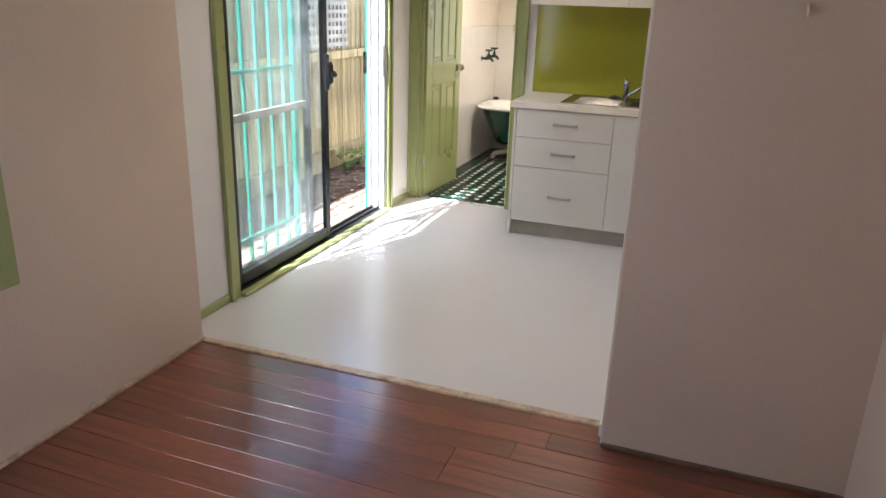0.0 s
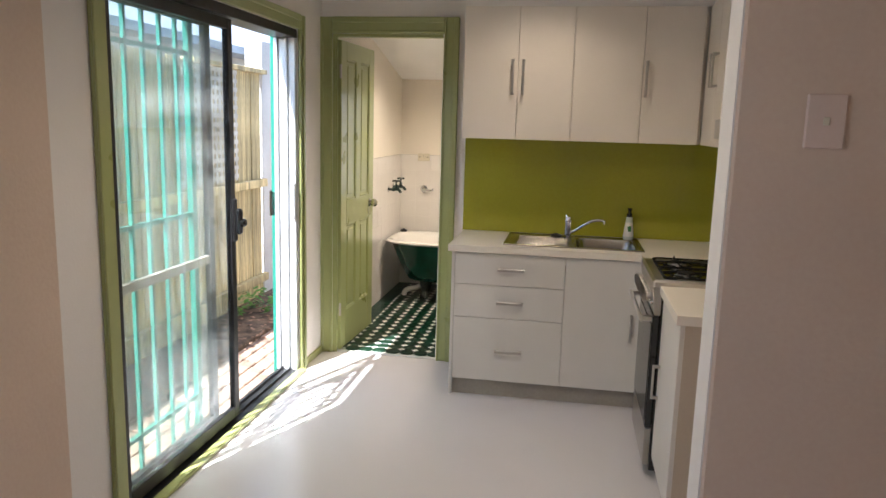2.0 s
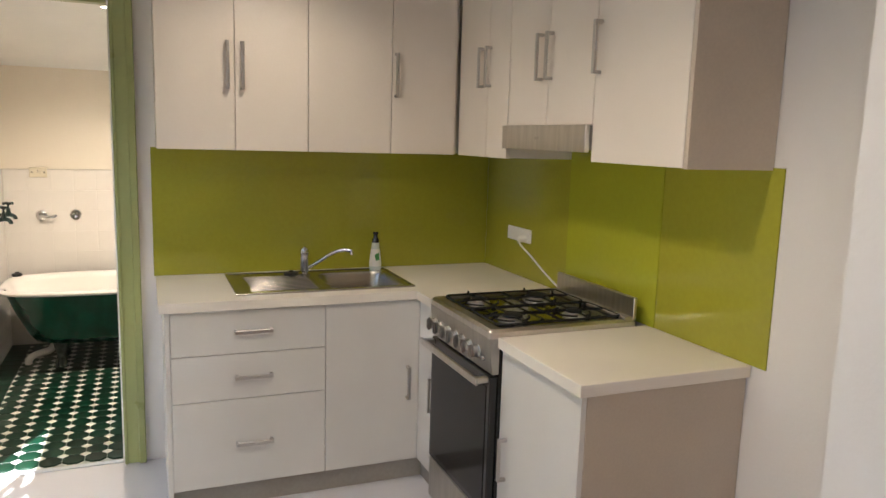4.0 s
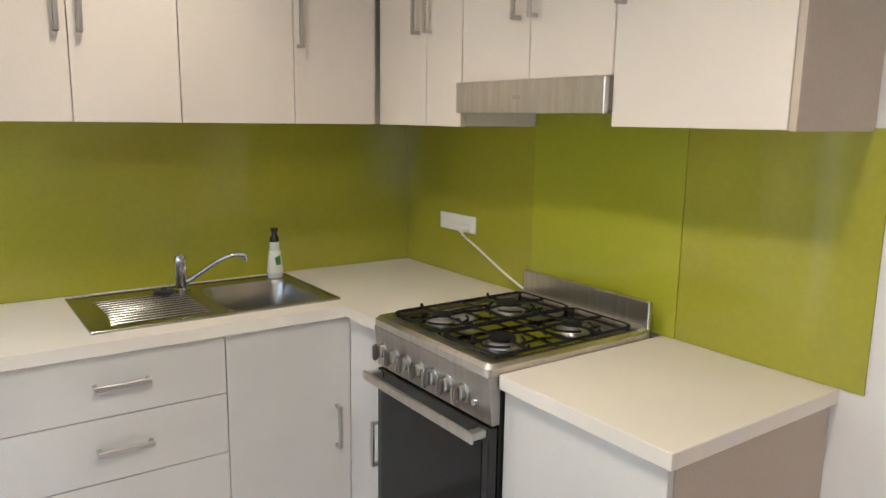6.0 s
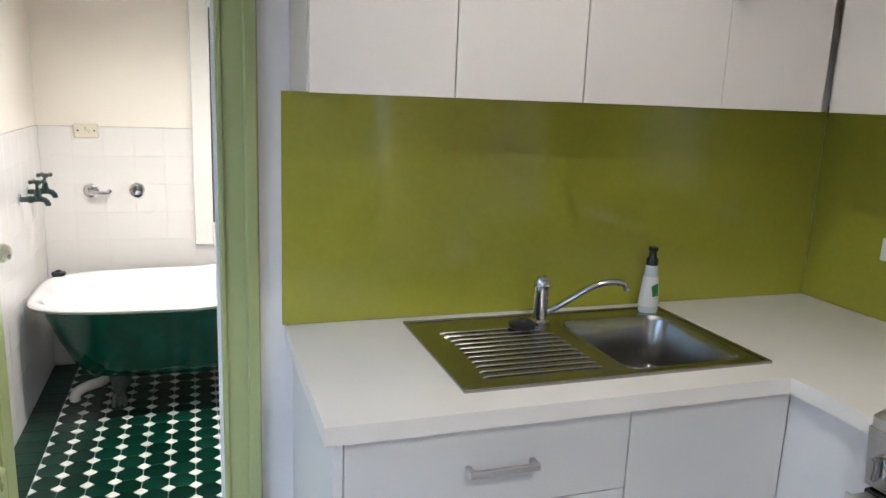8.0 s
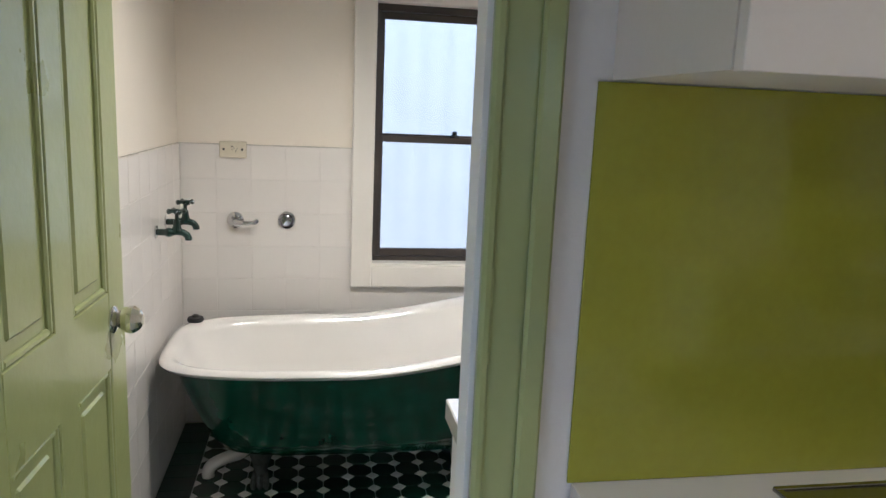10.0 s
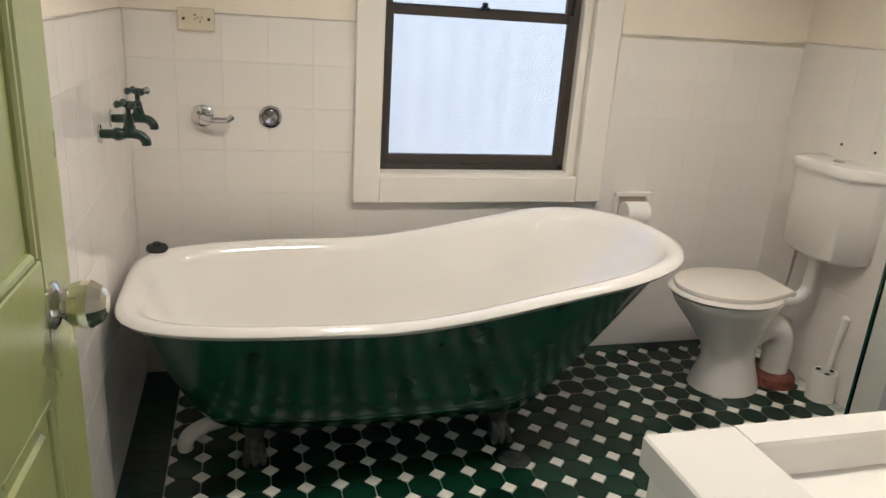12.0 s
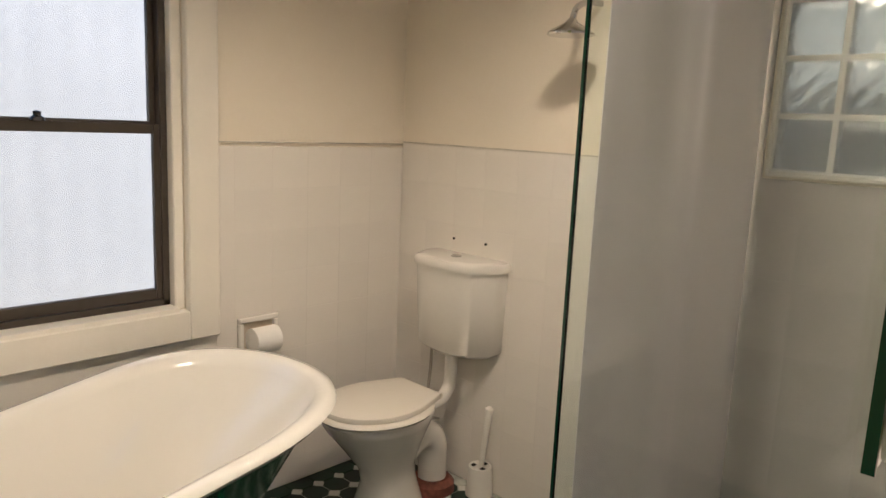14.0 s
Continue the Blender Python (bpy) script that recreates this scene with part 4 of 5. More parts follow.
part("window_frame", boxes((fx0, fx0 + 0.022, fy, fy + 0.06, fz0, fz1, 0.002), (fx1 - 0.022, fx1, fy, fy + 0.06, fz0, fz1, 0.002), (fx0, fx1, fy, fy + 0.06, fz0, fz0 + 0.02, 0.002), (fx0, fx1, fy, fy + 0.06, fz1 - 0.03, fz1, 0.002)), BRONZE, win)
def wsash(z0, z1, y):
    s_ = part("sash", boxes((fx0 + 0.022, fx0 + 0.042, y, y + 0.022, z0, z1, 0.002), (fx1 - 0.042, fx1 - 0.022, y, y + 0.022, z0, z1, 0.002), (fx0 + 0.042, fx1 - 0.042, y, y + 0.022, z0, z0 + 0.035, 0.002), (fx0 + 0.042, fx1 - 0.042, y, y + 0.022, z1 - 0.03, z1, 0.002)), BRONZE, win)
    g = part("pane", box(fx0 + 0.042, fx1 - 0.042, y + 0.009, y + 0.014, z0 + 0.035, z1 - 0.03), FROST, s_, "frosted glass pane")
    g.visible_shadow = False
wsash(fz0 + 0.022, 1.335, fy + 0.004)
wsash(1.308, fz1 - 0.031, fy + 0.030)
part("sash_lock", lathe([(0.022, 1.335), (0.018, 1.345), (0.010, 1.350), (0.012, 1.360), (0.0, 1.364)], 14, (-1.455, fy + 0.014, 0), caps=(True, False)), BLACK, win, "black sash lock")

# corrugated sheet beyond the frosted window
n = 240
rows = [[(-2.78 + 6.0 * i / n, 5.2 + 0.028 * math.sin(i * 2 * math.pi * 6.0 / n / 0.20), z) for i in range(n + 1)] for z in (-0.3, 2.9)]
cor = ring_loft(rows, False)
bmesh.ops.solidify(cor, geom=cor.faces[:], thickness=0.003)
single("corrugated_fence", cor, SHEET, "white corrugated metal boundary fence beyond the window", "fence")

# claw-foot bath
TX0, TX1, TYC, THW, RIM = -2.632, -0.940, 1.807, 0.383, 0.553
def rimz(x):
    t = max(0.0, min(1.0, (x + 1.98) / 0.95))
    return RIM + 0.122 * t * t * (3 - 2 * t)
def tub_plan(n):
    """Plan outline of the bath at even steps: squarish tap end, round back end."""
    dense = []
    for i in range(3000):
        a = 2 * math.pi * i / 3000
        c, s = math.cos(a), math.sin(a)
        sg = 1 if s > 0 else -1
        xm = TX1 - THW * 1.05
        if c >= 0:
            dense.append(Vector((xm + THW * 1.05 * c, THW * abs(s) ** 0.92 * sg)))
        else:
            dense.append(Vector((xm - (xm - TX0) * abs(c) ** 0.38, THW * abs(s) ** 0.42 * sg)))
    run = [0.0]
    for p, q in zip(dense, dense[1:] + dense[:1]):
        run.append(run[-1] + (q - p).length)
    out, k = [], 0
    for i in range(n):
        d = run[-1] * i / n
        while run[k + 1] < d:
            k += 1
        f = (d - run[k]) / max(1e-9, run[k + 1] - run[k])
        out.append(dense[k].lerp(dense[(k + 1) % 3000], f))
    return out


PLAN = tub_plan(120)


def tub_ring(inset, drop, follow=1.0, sl=0.0):
    """The plan inset and dropped below the rim; sl slopes the raised end inwards."""
    pts, xc, hl = [], (TX0 + TX1) / 2, (TX1 - TX0) / 2
    for p in PLAN:
        xx = xc + (p.x - xc) * (hl - inset) / hl
        if sl and xx > -1.85:
            xx -= sl * (xx + 1.85) / 0.90
        if sl and xx < -2.1:
            xx += sl * 0.28 * (-2.1 - xx) / 0.5
        pts.append(Vector((xx, TYC + p.y * (THW - inset) / THW, RIM + (rimz(p.x) - RIM) * follow - drop)))
    return pts


tub = thing("clawfoot_bath", "freestanding slipper bath, white inside and dark green outside", "bathtub", (-1.8, TYC, 0))
part("basin", ring_loft([tub_ring(0.030, 0.030), tub_ring(0.006, 0.030), tub_ring(-0.004, 0.016), tub_ring(0.002, 0.003), tub_ring(0.022, 0.0), tub_ring(0.048, 0.010), tub_ring(0.062, 0.04), tub_ring(0.085, 0.19, follow=0.8, sl=0.16), tub_ring(0.115, 0.31, follow=0.3, sl=0.32), tub_ring(0.155, 0.345, follow=0.05, sl=0.38), tub_ring(0.26, 0.358, follow=0.0, sl=0.42)], True, (False, True)), ENAMEL, tub, "white enamel basin with rolled rim", smooth=60)
part("shell", ring_loft([tub_ring(0.036, 0.022), tub_ring(0.050, 0.06), tub_ring(0.075, 0.20, follow=0.8, sl=0.125), tub_ring(0.100, 0.315, follow=0.3, sl=0.27), tub_ring(0.125, 0.362, follow=0.05, sl=0.335), tub_ring(0.18, 0.383, follow=0.0, sl=0.37), tub_ring(0.27, 0.39, follow=0, sl=0.39)], True, (False, True)), TUBGREEN, tub, "dark green painted cast iron shell", smooth=60)
for fx, s_ in ((-2.285, -1), (-1.505, -1), (-2.285, 1), (-1.505, 1)):
    fy_ = TYC + 0.075 * s_
    cf = part("claw_foot", tube(smooth_path([(fx, fy_ - 0.02 * s_, 0.185), (fx, fy_ + 0.016 * s_, 0.135), (fx, fy_ + 0.014 * s_, 0.085), (fx, fy_ + 0.022 * s_, 0.045), (fx, fy_ + 0.036 * s_, 0.020), (fx, fy_ + 0.040 * s_, 0.008)], 3), [0.055, 0.053, 0.050, 0.046, 0.040, 0.035, 0.031, 0.028, 0.027, 0.029, 0.032, 0.034, 0.035, 0.032, 0.028, 0.022], 12), FOOT, tub, "ornate iron claw foot")
    for k in (-1, 0, 1):
        part("toe", tube(smooth_path([(fx + 0.018 * k, fy_ + 0.020 * s_, 0.060), (fx + 0.022 * k, fy_ + 0.052 * s_, 0.040), (fx + 0.024 * k, fy_ + 0.064 * s_, 0.012), (fx + 0.024 * k, fy_ + 0.062 * s_, 0.001)], 2), [0.008, 0.010, 0.012, 0.013, 0.012, 0.009, 0.006], 8), FOOT, cf)
tp = thing("bath_plug", "dark rubber bath plug lying on the bath rim", "plug", (-2.575, 2.075, RIM))
part("disc", lathe([(0.030, RIM), (0.034, RIM + 0.007), (0.030, RIM + 0.017), (0.014, RIM + 0.019), (0.012, RIM + 0.027), (0.0, RIM + 0.028)], 18, (-2.570, 2.070, 0), caps=(True, False)), RUBBER, tp)
trap = thing("bath_waste_pipe", "white plastic waste pipe under the bath", "pipe", (-2.42, 1.74, 0))
part("pipe", tube(smooth_path([(-2.33, 1.86, 0.185), (-2.34, 1.84, 0.11), (-2.37, 1.83, 0.075), (-2.43, 1.82, 0.06), (-2.475, 1.80, 0.045), (-2.49, 1.79, 0.022), (-2.49, 1.79, 0.001)]), 0.024, 12), PLASTIC, trap)

# bib taps on the side wall
for y, z in ((1.78, 0.975), (1.965, 0.985)):
    t_ = thing("bib_tap", "bottle green enamelled bib tap with cross handle", "tap", (XL, y, z), group="bath taps")
    x0 = XL + 0.012
    tm = Matrix.Translation((x0, y, z)) @ Matrix.Scale(0.88, 4) @ Matrix.Translation((-x0, -y, -z))
    part("flange", lathe([(0.028, 0), (0.028, 0.006), (0.014, 0.010)], 18, (x0, y, z), 'x'), CHROME, t_, "brass wall flange", m=tm)
    part("tap_body", tube(smooth_path([(x0 + 0.005, y, z), (x0 + 0.03, y, z), (x0 + 0.06, y, z), (x0 + 0.085, y, z + 0.002), (x0 + 0.112, y, z - 0.002), (x0 + 0.128, y, z - 0.018), (x0 + 0.130, y, z - 0.032)], 4), [0.014] * 6 + [0.019, 0.020, 0.019, 0.016] + [0.0145] * 15, 12), TAPGREEN, t_, m=tm)
    part("bonnet", lathe([(0.018, z), (0.020, z + 0.015), (0.015, z + 0.03), (0.013, z + 0.05), (0.008, z + 0.055), (0.008, z + 0.085)], 14, (x0 + 0.085, y, 0)), TAPGREEN, t_, m=tm)
    ch = tube([(x0 + 0.085, y, z + 0.080), (x0 + 0.085, y, z + 0.098)], [0.013, 0.010], 12)
    for k in range(4):
        ca, sa = math.cos(0.5 + k * math.pi / 2), math.sin(0.5 + k * math.pi / 2)
        join(ch, tube([(x0 + 0.085 + ca * d, y + sa * d, z + 0.089) for d in (0.0, 0.018, 0.027, 0.034, 0.040)], [0.008, 0.007, 0.011, 0.012, 0.006], 8))
    part("cross_handle", ch, TAPGREEN, t_, m=tm)

# shower outlet and mixer roses on the back wall
r1 = thing("shower_spout", "chrome wall spout with round rose above the bath", "spout", (-2.43, YB, 0.945))
part("rose", lathe([(0.036, 0), (0.036, -0.006), (0.028, -0.012), (0.014, -0.016)], 24, (-2.430, YB - 0.009, 0.945), 'y'), CHROME, r1)
part("arm", tube(smooth_path([(-2.430, YB - 0.012, 0.945), (-2.43, YB - 0.04, 0.943), (-2.40, YB - 0.05, 0.938), (-2.35, YB - 0.05, 0.938), (-2.333, YB - 0.05, 0.952)]), 0.010, 10), CHROME, r1)
r2 = thing("bath_outlet_plate", "round chrome cover plate on the tiled wall", "cover plate", (-2.21, YB, 0.947))
part("rose", lathe([(0.038, 0), (0.038, -0.006), (0.030, -0.012), (0.024, -0.012), (0.022, -0.018), (0.0, -0.02)], 24, (-2.209, YB - 0.009, 0.947), 'y', caps=(True, False)), CHROME, r2)
po = thing("bath_power_point", "aged cream double power point on the bathroom wall", "power point", (-2.435, YB, 1.25))
part("plate", box(-2.493, -2.380, YB - 0.020, YB - 0.009, 1.217, 1.287, 0.003), YEL, po)
for x in (-2.475, -2.398):
    part("screw", lathe([(0.005, 0), (0.005, -0.0025)], 8, (x, YB - 0.020, 1.253), 'y'), DARKHOLE, po)
for dx, dz in ((-0.006, 0.004), (0.006, 0.004), (0, -0.008)):
    part("slot", box(-2.425 + dx - 0.0012, -2.425 + dx + 0.0012, YB - 0.0205, YB - 0.0198, 1.253 + dz - 0.004, 1.253 + dz + 0.004), DARKHOLE, po)
    part("slot", box(-2.440 + dx * 0.3 - 0.0012, -2.440 + dx * 0.3 + 0.0012, YB - 0.0205, YB - 0.0198, 1.262 + dz - 0.004, 1.262 + dz + 0.002), DARKHOLE, po)

# toilet
wc = thing("toilet", "white china toilet with closed cream seat lid", "toilet", (-0.5, 1.925, 0))
WY = 1.925
def egg(xc, a_front, a_back, b, z, n=28, p=1.0):
    out = []
    for i in range(n):
        t = 2 * math.pi * i / n
        c, s = math.cos(t), math.sin(t)
        out.append(Vector((xc + (a_back if c > 0 else a_front) * c, WY + b * s, z)))
    return out
part("bowl", ring_loft([egg(-0.50, 0.135, 0.15, 0.115, 0.0), egg(-0.50, 0.130, 0.145, 0.108, 0.03), egg(-0.50, 0.100, 0.115, 0.085, 0.12), egg(-0.51, 0.105, 0.12, 0.088, 0.18), egg(-0.53, 0.155, 0.16, 0.125, 0.27), egg(-0.545, 0.205, 0.20, 0.165, 0.35), egg(-0.55, 0.220, 0.215, 0.178, 0.385), egg(-0.55, 0.215, 0.21, 0.174, 0.392)]), CHINA, wc, "white china pan", smooth=60)
part("outlet", tube(smooth_path([(-0.42, WY, 0.20), (-0.385, WY - 0.01, 0.235), (-0.33, WY - 0.012, 0.245), (-0.285, WY - 0.01, 0.19), (-0.275, WY - 0.006, 0.05)]), 0.055, 14), CHINA, wc, "china trap outlet")
part("seat_ring", ring_loft([egg(-0.555, 0.222, 0.205, 0.182, 0.393), egg(-0.555, 0.228, 0.21, 0.188, 0.402), egg(-0.555, 0.222, 0.205, 0.182, 0.411)]), SEATPL, wc, "cream plastic seat", smooth=60)
def lid(z, k):
    """Oval front drawn in along straight sides to a narrow hinge end."""
    out = [(-0.560 - 0.205 * math.sin(t), 0.168 * math.cos(t)) for t in (math.pi * i / 24 for i in range(25))]
    out += [(-0.50, -0.162), (-0.44, -0.142), (-0.355, -0.110), (-0.345, -0.10), (-0.345, 0.10), (-0.355, 0.110), (-0.44, 0.142), (-0.50, 0.162)]
    return [Vector((-0.555 + (x + 0.555) * k, WY + y * k, z)) for x, y in out]
part("lid", ring_loft([lid(0.413, 0.99), lid(0.420, 1.0), lid(0.430, 0.985), lid(0.434, 0.93)]), SEATPL, wc, "closed cream seat lid", smooth=50)
part("hinge", tube([(-0.325, WY - 0.08, 0.405), (-0.325, WY + 0.08, 0.405)], 0.012, 10), SEATPL, wc)
part("collar", lathe([(0.088, 0), (0.085, 0.035), (0.066, 0.055)], 18, (-0.272, WY - 0.005, 0)), TERRA, wc, "terracotta pan collar")
cis = thing("cistern", "white wall-hung toilet cistern with push button", "cistern", (-0.2, 2.0, 0.47))
CY = 1.915
def cisring(z, dy, dx):
    """Plan of the tank: flat back on the wall, splayed sides, gently bowed front."""
    w, f = 0.188 + dy, BXR - 0.155 - dx
    half = [(BXR - 0.009, w), (BXR - 0.055, w), (BXR - 0.066, w - 0.004), (f + 0.010, w - 0.046), (f + 0.002, w - 0.056), (f - 0.010, w - 0.10), (f - 0.016, w - 0.15)]
    return [Vector((x, CY + y, z)) for x, y in half] + [Vector((x, CY - y, z)) for x, y in reversed(half)]
part("tank", ring_loft([cisring(0.535, -0.035, -0.03), cisring(0.555, -0.012, -0.008), cisring(0.75, -0.004, 0.0), cisring(0.858, 0.0, 0.004)]), CHINA, cis, smooth=50)
part("lid", ring_loft([cisring(0.859, 0.008, 0.010), cisring(0.880, 0.010, 0.012), cisring(0.892, 0.004, 0.006), cisring(0.896, -0.02, -0.015)]), CHINA, cis, "white cistern lid", smooth=50)
part("button", lathe([(0.020, 0.896), (0.020, 0.902), (0.012, 0.905)], 16, (-0.20, CY, 0)), CHROME, cis, "chrome flush button")
part("flush_pipe", tube(smooth_path([(-0.19, WY, 0.54), (-0.19, WY, 0.45), (-0.20, WY, 0.385), (-0.245, WY, 0.350), (-0.345, WY, 0.345)]), 0.024, 12), PLASTIC, cis, "white flush pipe")
part("inlet_hose", tube(smooth_path([(-0.20, 2.02, 0.55), (-0.205, 2.02, 0.42), (-0.23, 2.01, 0.30), (-0.20, 2.03, 0.24), (-0.125, 2.04, 0.20)]), 0.006, 8), KICK, cis, "grey inlet hose")
for y in (1.84, 2.00):
    single("wall_plug", lathe([(0.005, 0), (0.005, -0.004)], 8, (BXR - 0.009, y, 0.945), 'x'), DARKHOLE, "small dark screw plug in the tiled wall", "screw plug")
tpn = thing("toilet_roll_holder", "recessed white toilet roll holder with paper", "toilet roll holder", (-0.80, YB, 0.63))
part("surround", boxes((-0.875, -0.715, YB - 0.028, YB - 0.008, 0.665, 0.685, 0.004), (-0.875, -0.855, YB - 0.028, YB - 0.008, 0.545, 0.665, 0.004), (-0.735, -0.715, YB - 0.028, YB - 0.008, 0.545, 0.665, 0.004), (-0.855, -0.735, YB - 0.028, YB - 0.008, 0.545, 0.56, 0.004)), CHINA, tpn)
part("recess", box(-0.855, -0.735, YB - 0.012, YB - 0.008, 0.56, 0.665), SIDE, tpn)
part("roll", lathe([(0.018, -0.843), (0.046, -0.843), (0.046, -0.747), (0.018, -0.747)], 24, (0, YB - 0.055, 0.605), 'x'), PAPER, tpn, "white paper roll")
br = thing("toilet_brush", "white plastic toilet brush standing in its holder", "toilet brush", (-0.168, 1.768, 0))
part("holder", lathe([(0.052, 0), (0.050, 0.02), (0.046, 0.10), (0.044, 0.115), (0.036, 0.115), (0.034, 0.09)], 22, (-0.170, 1.768, 0)), PLASTIC, br)
part("handle", tube([(-0.168, 1.768, 0.09), (-0.160, 1.762, 0.22), (-0.150, 1.757, 0.338), (-0.149, 1.757, 0.346)], [0.010, 0.011, 0.016, 0.008], 12), PLASTIC, br)
for a in (0, 2.1, 4.2):
    part("hole", box(-0.170 + 0.026 * math.cos(a) - 0.008, -0.170 + 0.026 * math.cos(a) + 0.008, 1.768 + 0.026 * math.sin(a) - 0.008, 1.768 + 0.026 * math.sin(a) + 0.008, 0.113, 0.116), DARKHOLE, br)
dn = thing("floor_drain", "round metal floor drain grate", "drain", (-1.49, 1.56, 0))
part("ring", lathe([(0.050, 0), (0.050, 0.0025), (0.040, 0.003), (0.038, 0.0005)], 26, (-1.490, 1.575, 0)), FOOT, dn)
for i in range(-2, 3):
    part("slot_bar", box(-1.490 + i * 0.013 - 0.003, -1.490 + i * 0.013 + 0.003, 1.575 - 0.032, 1.575 + 0.032, 0.0008, 0.003), FOOT, dn)

# vanity and mirror cabinet
van = thing("vanity", "white vanity unit with moulded basin top", "vanity", (-1.45, 0.28, 0))
VX0, VX1, VYF, VZ = -1.818, -1.07, 0.436, 0.86
part("body", box(VX0 + 0.015, VX1 - 0.015, WT + 0.002, VYF - 0.02, 0.08, VZ - 0.045, 0.002), PLASTIC, van)
part("plinth", box(VX0 + 0.03, VX1 - 0.03, 0.14, VYF - 0.06, 0, 0.08), KICK, van)
for a, b in ((VX0 + 0.017, -1.440), (-1.436, VX1 - 0.017)):
    part("door", box(a, b, VYF - 0.02, VYF - 0.004, 0.085, VZ - 0.05, 0.002), PLASTIC, van)
bx0, bx1, by0, by1 = -1.685, -1.17, 0.19, 0.395
part("basin_top", join(boxes((VX0, bx0, WT + 0.002, VYF, VZ - 0.045, VZ, 0.003), (bx1, VX1, WT + 0.002, VYF, VZ - 0.045, VZ, 0.003), (bx0, bx1, WT + 0.002, by0, VZ - 0.045, VZ), (bx0, bx1, by1, VYF, VZ - 0.045, VZ)), ring_loft([rrect(bx0 - 0.002, bx1 + 0.002, by0 - 0.002, by1 + 0.002, 0.01, VZ - 0.001), rrect(bx0 + 0.02, bx1 - 0.02, by0 + 0.02, by1 - 0.02, 0.03, VZ - 0.08), rrect(bx0 + 0.06, bx1 - 0.06, by0 + 0.05, by1 - 0.05, 0.03, VZ - 0.11)], True, (False, True))), ENAMEL, van, "white moulded basin top")
mc = thing("mirror_cabinet", "white mirror-fronted cabinet above the vanity", "mirror cabinet", (-1.4, 0.18, 1.22))
part("body", box(-1.763, -1.12, WT + 0.002, 0.200, 1.230, 1.95, 0.002), PLASTIC, mc)
part("mirror_door", box(-1.765, -1.118, 0.201, 0.2055, 1.226, 1.955), MIRROR, mc, "mirror door")
part("mirror_edge", box(-1.768, -1.765, 0.200, 0.206, 1.224, 1.957), GLASSEDGE, mc, "dark green glass edge")

# shower
GX, GY0, GY1 = -1.0, WT + 0.004, 0.885
scr = thing("shower_screen", "frameless clear glass shower screen with green edge", "shower screen", (GX, 0.5, 0))
g = part("pane", box(GX - 0.005, GX + 0.005, GY0, GY1, 0.05, 2.0), GLASS, scr)
g.visible_shadow = False
part("edge", box(GX - 0.006, GX + 0.006, GY1, GY1 + 0.006, 0.05, 2.0), GLASSEDGE, scr, "dark green polished glass edge")
structure("shower_hob", box(GX - 0.04, GX + 0.04, WT, 0.93, 0, 0.05, 0.004), SHTILE, "low tiled shower hob", "trim")
cur = thing("shower_curtain", "pale grey-lilac fabric shower curtain hanging in soft folds", "curtain", (-0.5, 0.90, 0.1))
crow = []
for z in [0.10 + 1.87 * k / 14 for k in range(15)]:
    row = []
    for i in range(91):
        u = i / 90
        flare = 0.6 + 0.4 * (1 - (z - 0.10) / 1.87)
        row.append((-0.885 + 0.745 * u, 0.905 + flare * (0.022 * math.sin(u * 11 + 0.5 * math.sin(z * 1.3)) + 0.004 * math.sin(u * 31 + z * 0.7)), z))
    crow.append(row)
cbm = ring_loft(crow, False, (False, False))
bmesh.ops.solidify(cbm, geom=cbm.faces[:], thickness=0.0015)
part("cloth", cbm, CLOTH, cur, smooth=60)
part("hem", tube([(x, y, z + 0.004) for x, y, z in crow[-1][::3]], 0.006, 6), CLOTH, cur)
rod = thing("curtain_rod", "chrome shower curtain rod above the curtain", "curtain rod", (-0.5, 0.905, 2.0))
part("tube", tube([(-1.0, 0.905, 2.015), (BXR - 0.010, 0.905, 2.015)], 0.0125, 14), CHROME, rod)
part("flange", lathe([(0.028, 0), (0.028, -0.006), (0.016, -0.012)], 18, (BXR - 0.0095, 0.905, 2.015), 'x'), CHROME, rod)
for i in range(9):
    x = -0.87 + i * 0.09
    part("ring", tube([(x, 0.905 + 0.020 * math.cos(a), 2.002 + 0.028 * math.sin(a)) for a in [2 * math.pi * k / 14 for k in range(15)]], 0.003, 6), PLASTIC, cur, "white plastic curtain ring")
sh = thing("overhead_shower", "chrome shower rose on a bent wall arm", "shower", (-0.25, 1.30, 1.66))
part("rose", lathe([(0.070, 1.652), (0.072, 1.658), (0.060, 1.668), (0.022, 1.688), (0.012, 1.70)], 26, (-0.27, 1.43, 0)), CHROME, sh)
part("arm", tube(smooth_path([(-0.27, 1.43, 1.695), (-0.25, 1.43, 1.735), (-0.19, 1.43, 1.76), (BXR - 0.001, 1.43, 1.765)]), 0.010, 10), CHROME, sh)
gbw = thing("glass_block_window", "white framed glass block window in the shower wall", "window", (BXR, 0.56, GBZ0), kind="structure")
nb, nr, pt = 4, 6, 0.1475
fr = bmesh.new()
for i in range(nb + 1):
    box(BXR - 0.006, BXR + 0.078, GBY0 + i * pt - 0.008, GBY0 + i * pt + 0.008, GBZ0, GBZ1, bm=fr)
for j in range(nr + 1):
    box(BXR - 0.005, BXR + 0.077, GBY0, GBY1, GBZ0 + j * (GBZ1 - GBZ0) / nr - 0.008, GBZ0 + j * (GBZ1 - GBZ0) / nr + 0.008, bm=fr)
part("grout_grid", fr, CEIL, gbw)
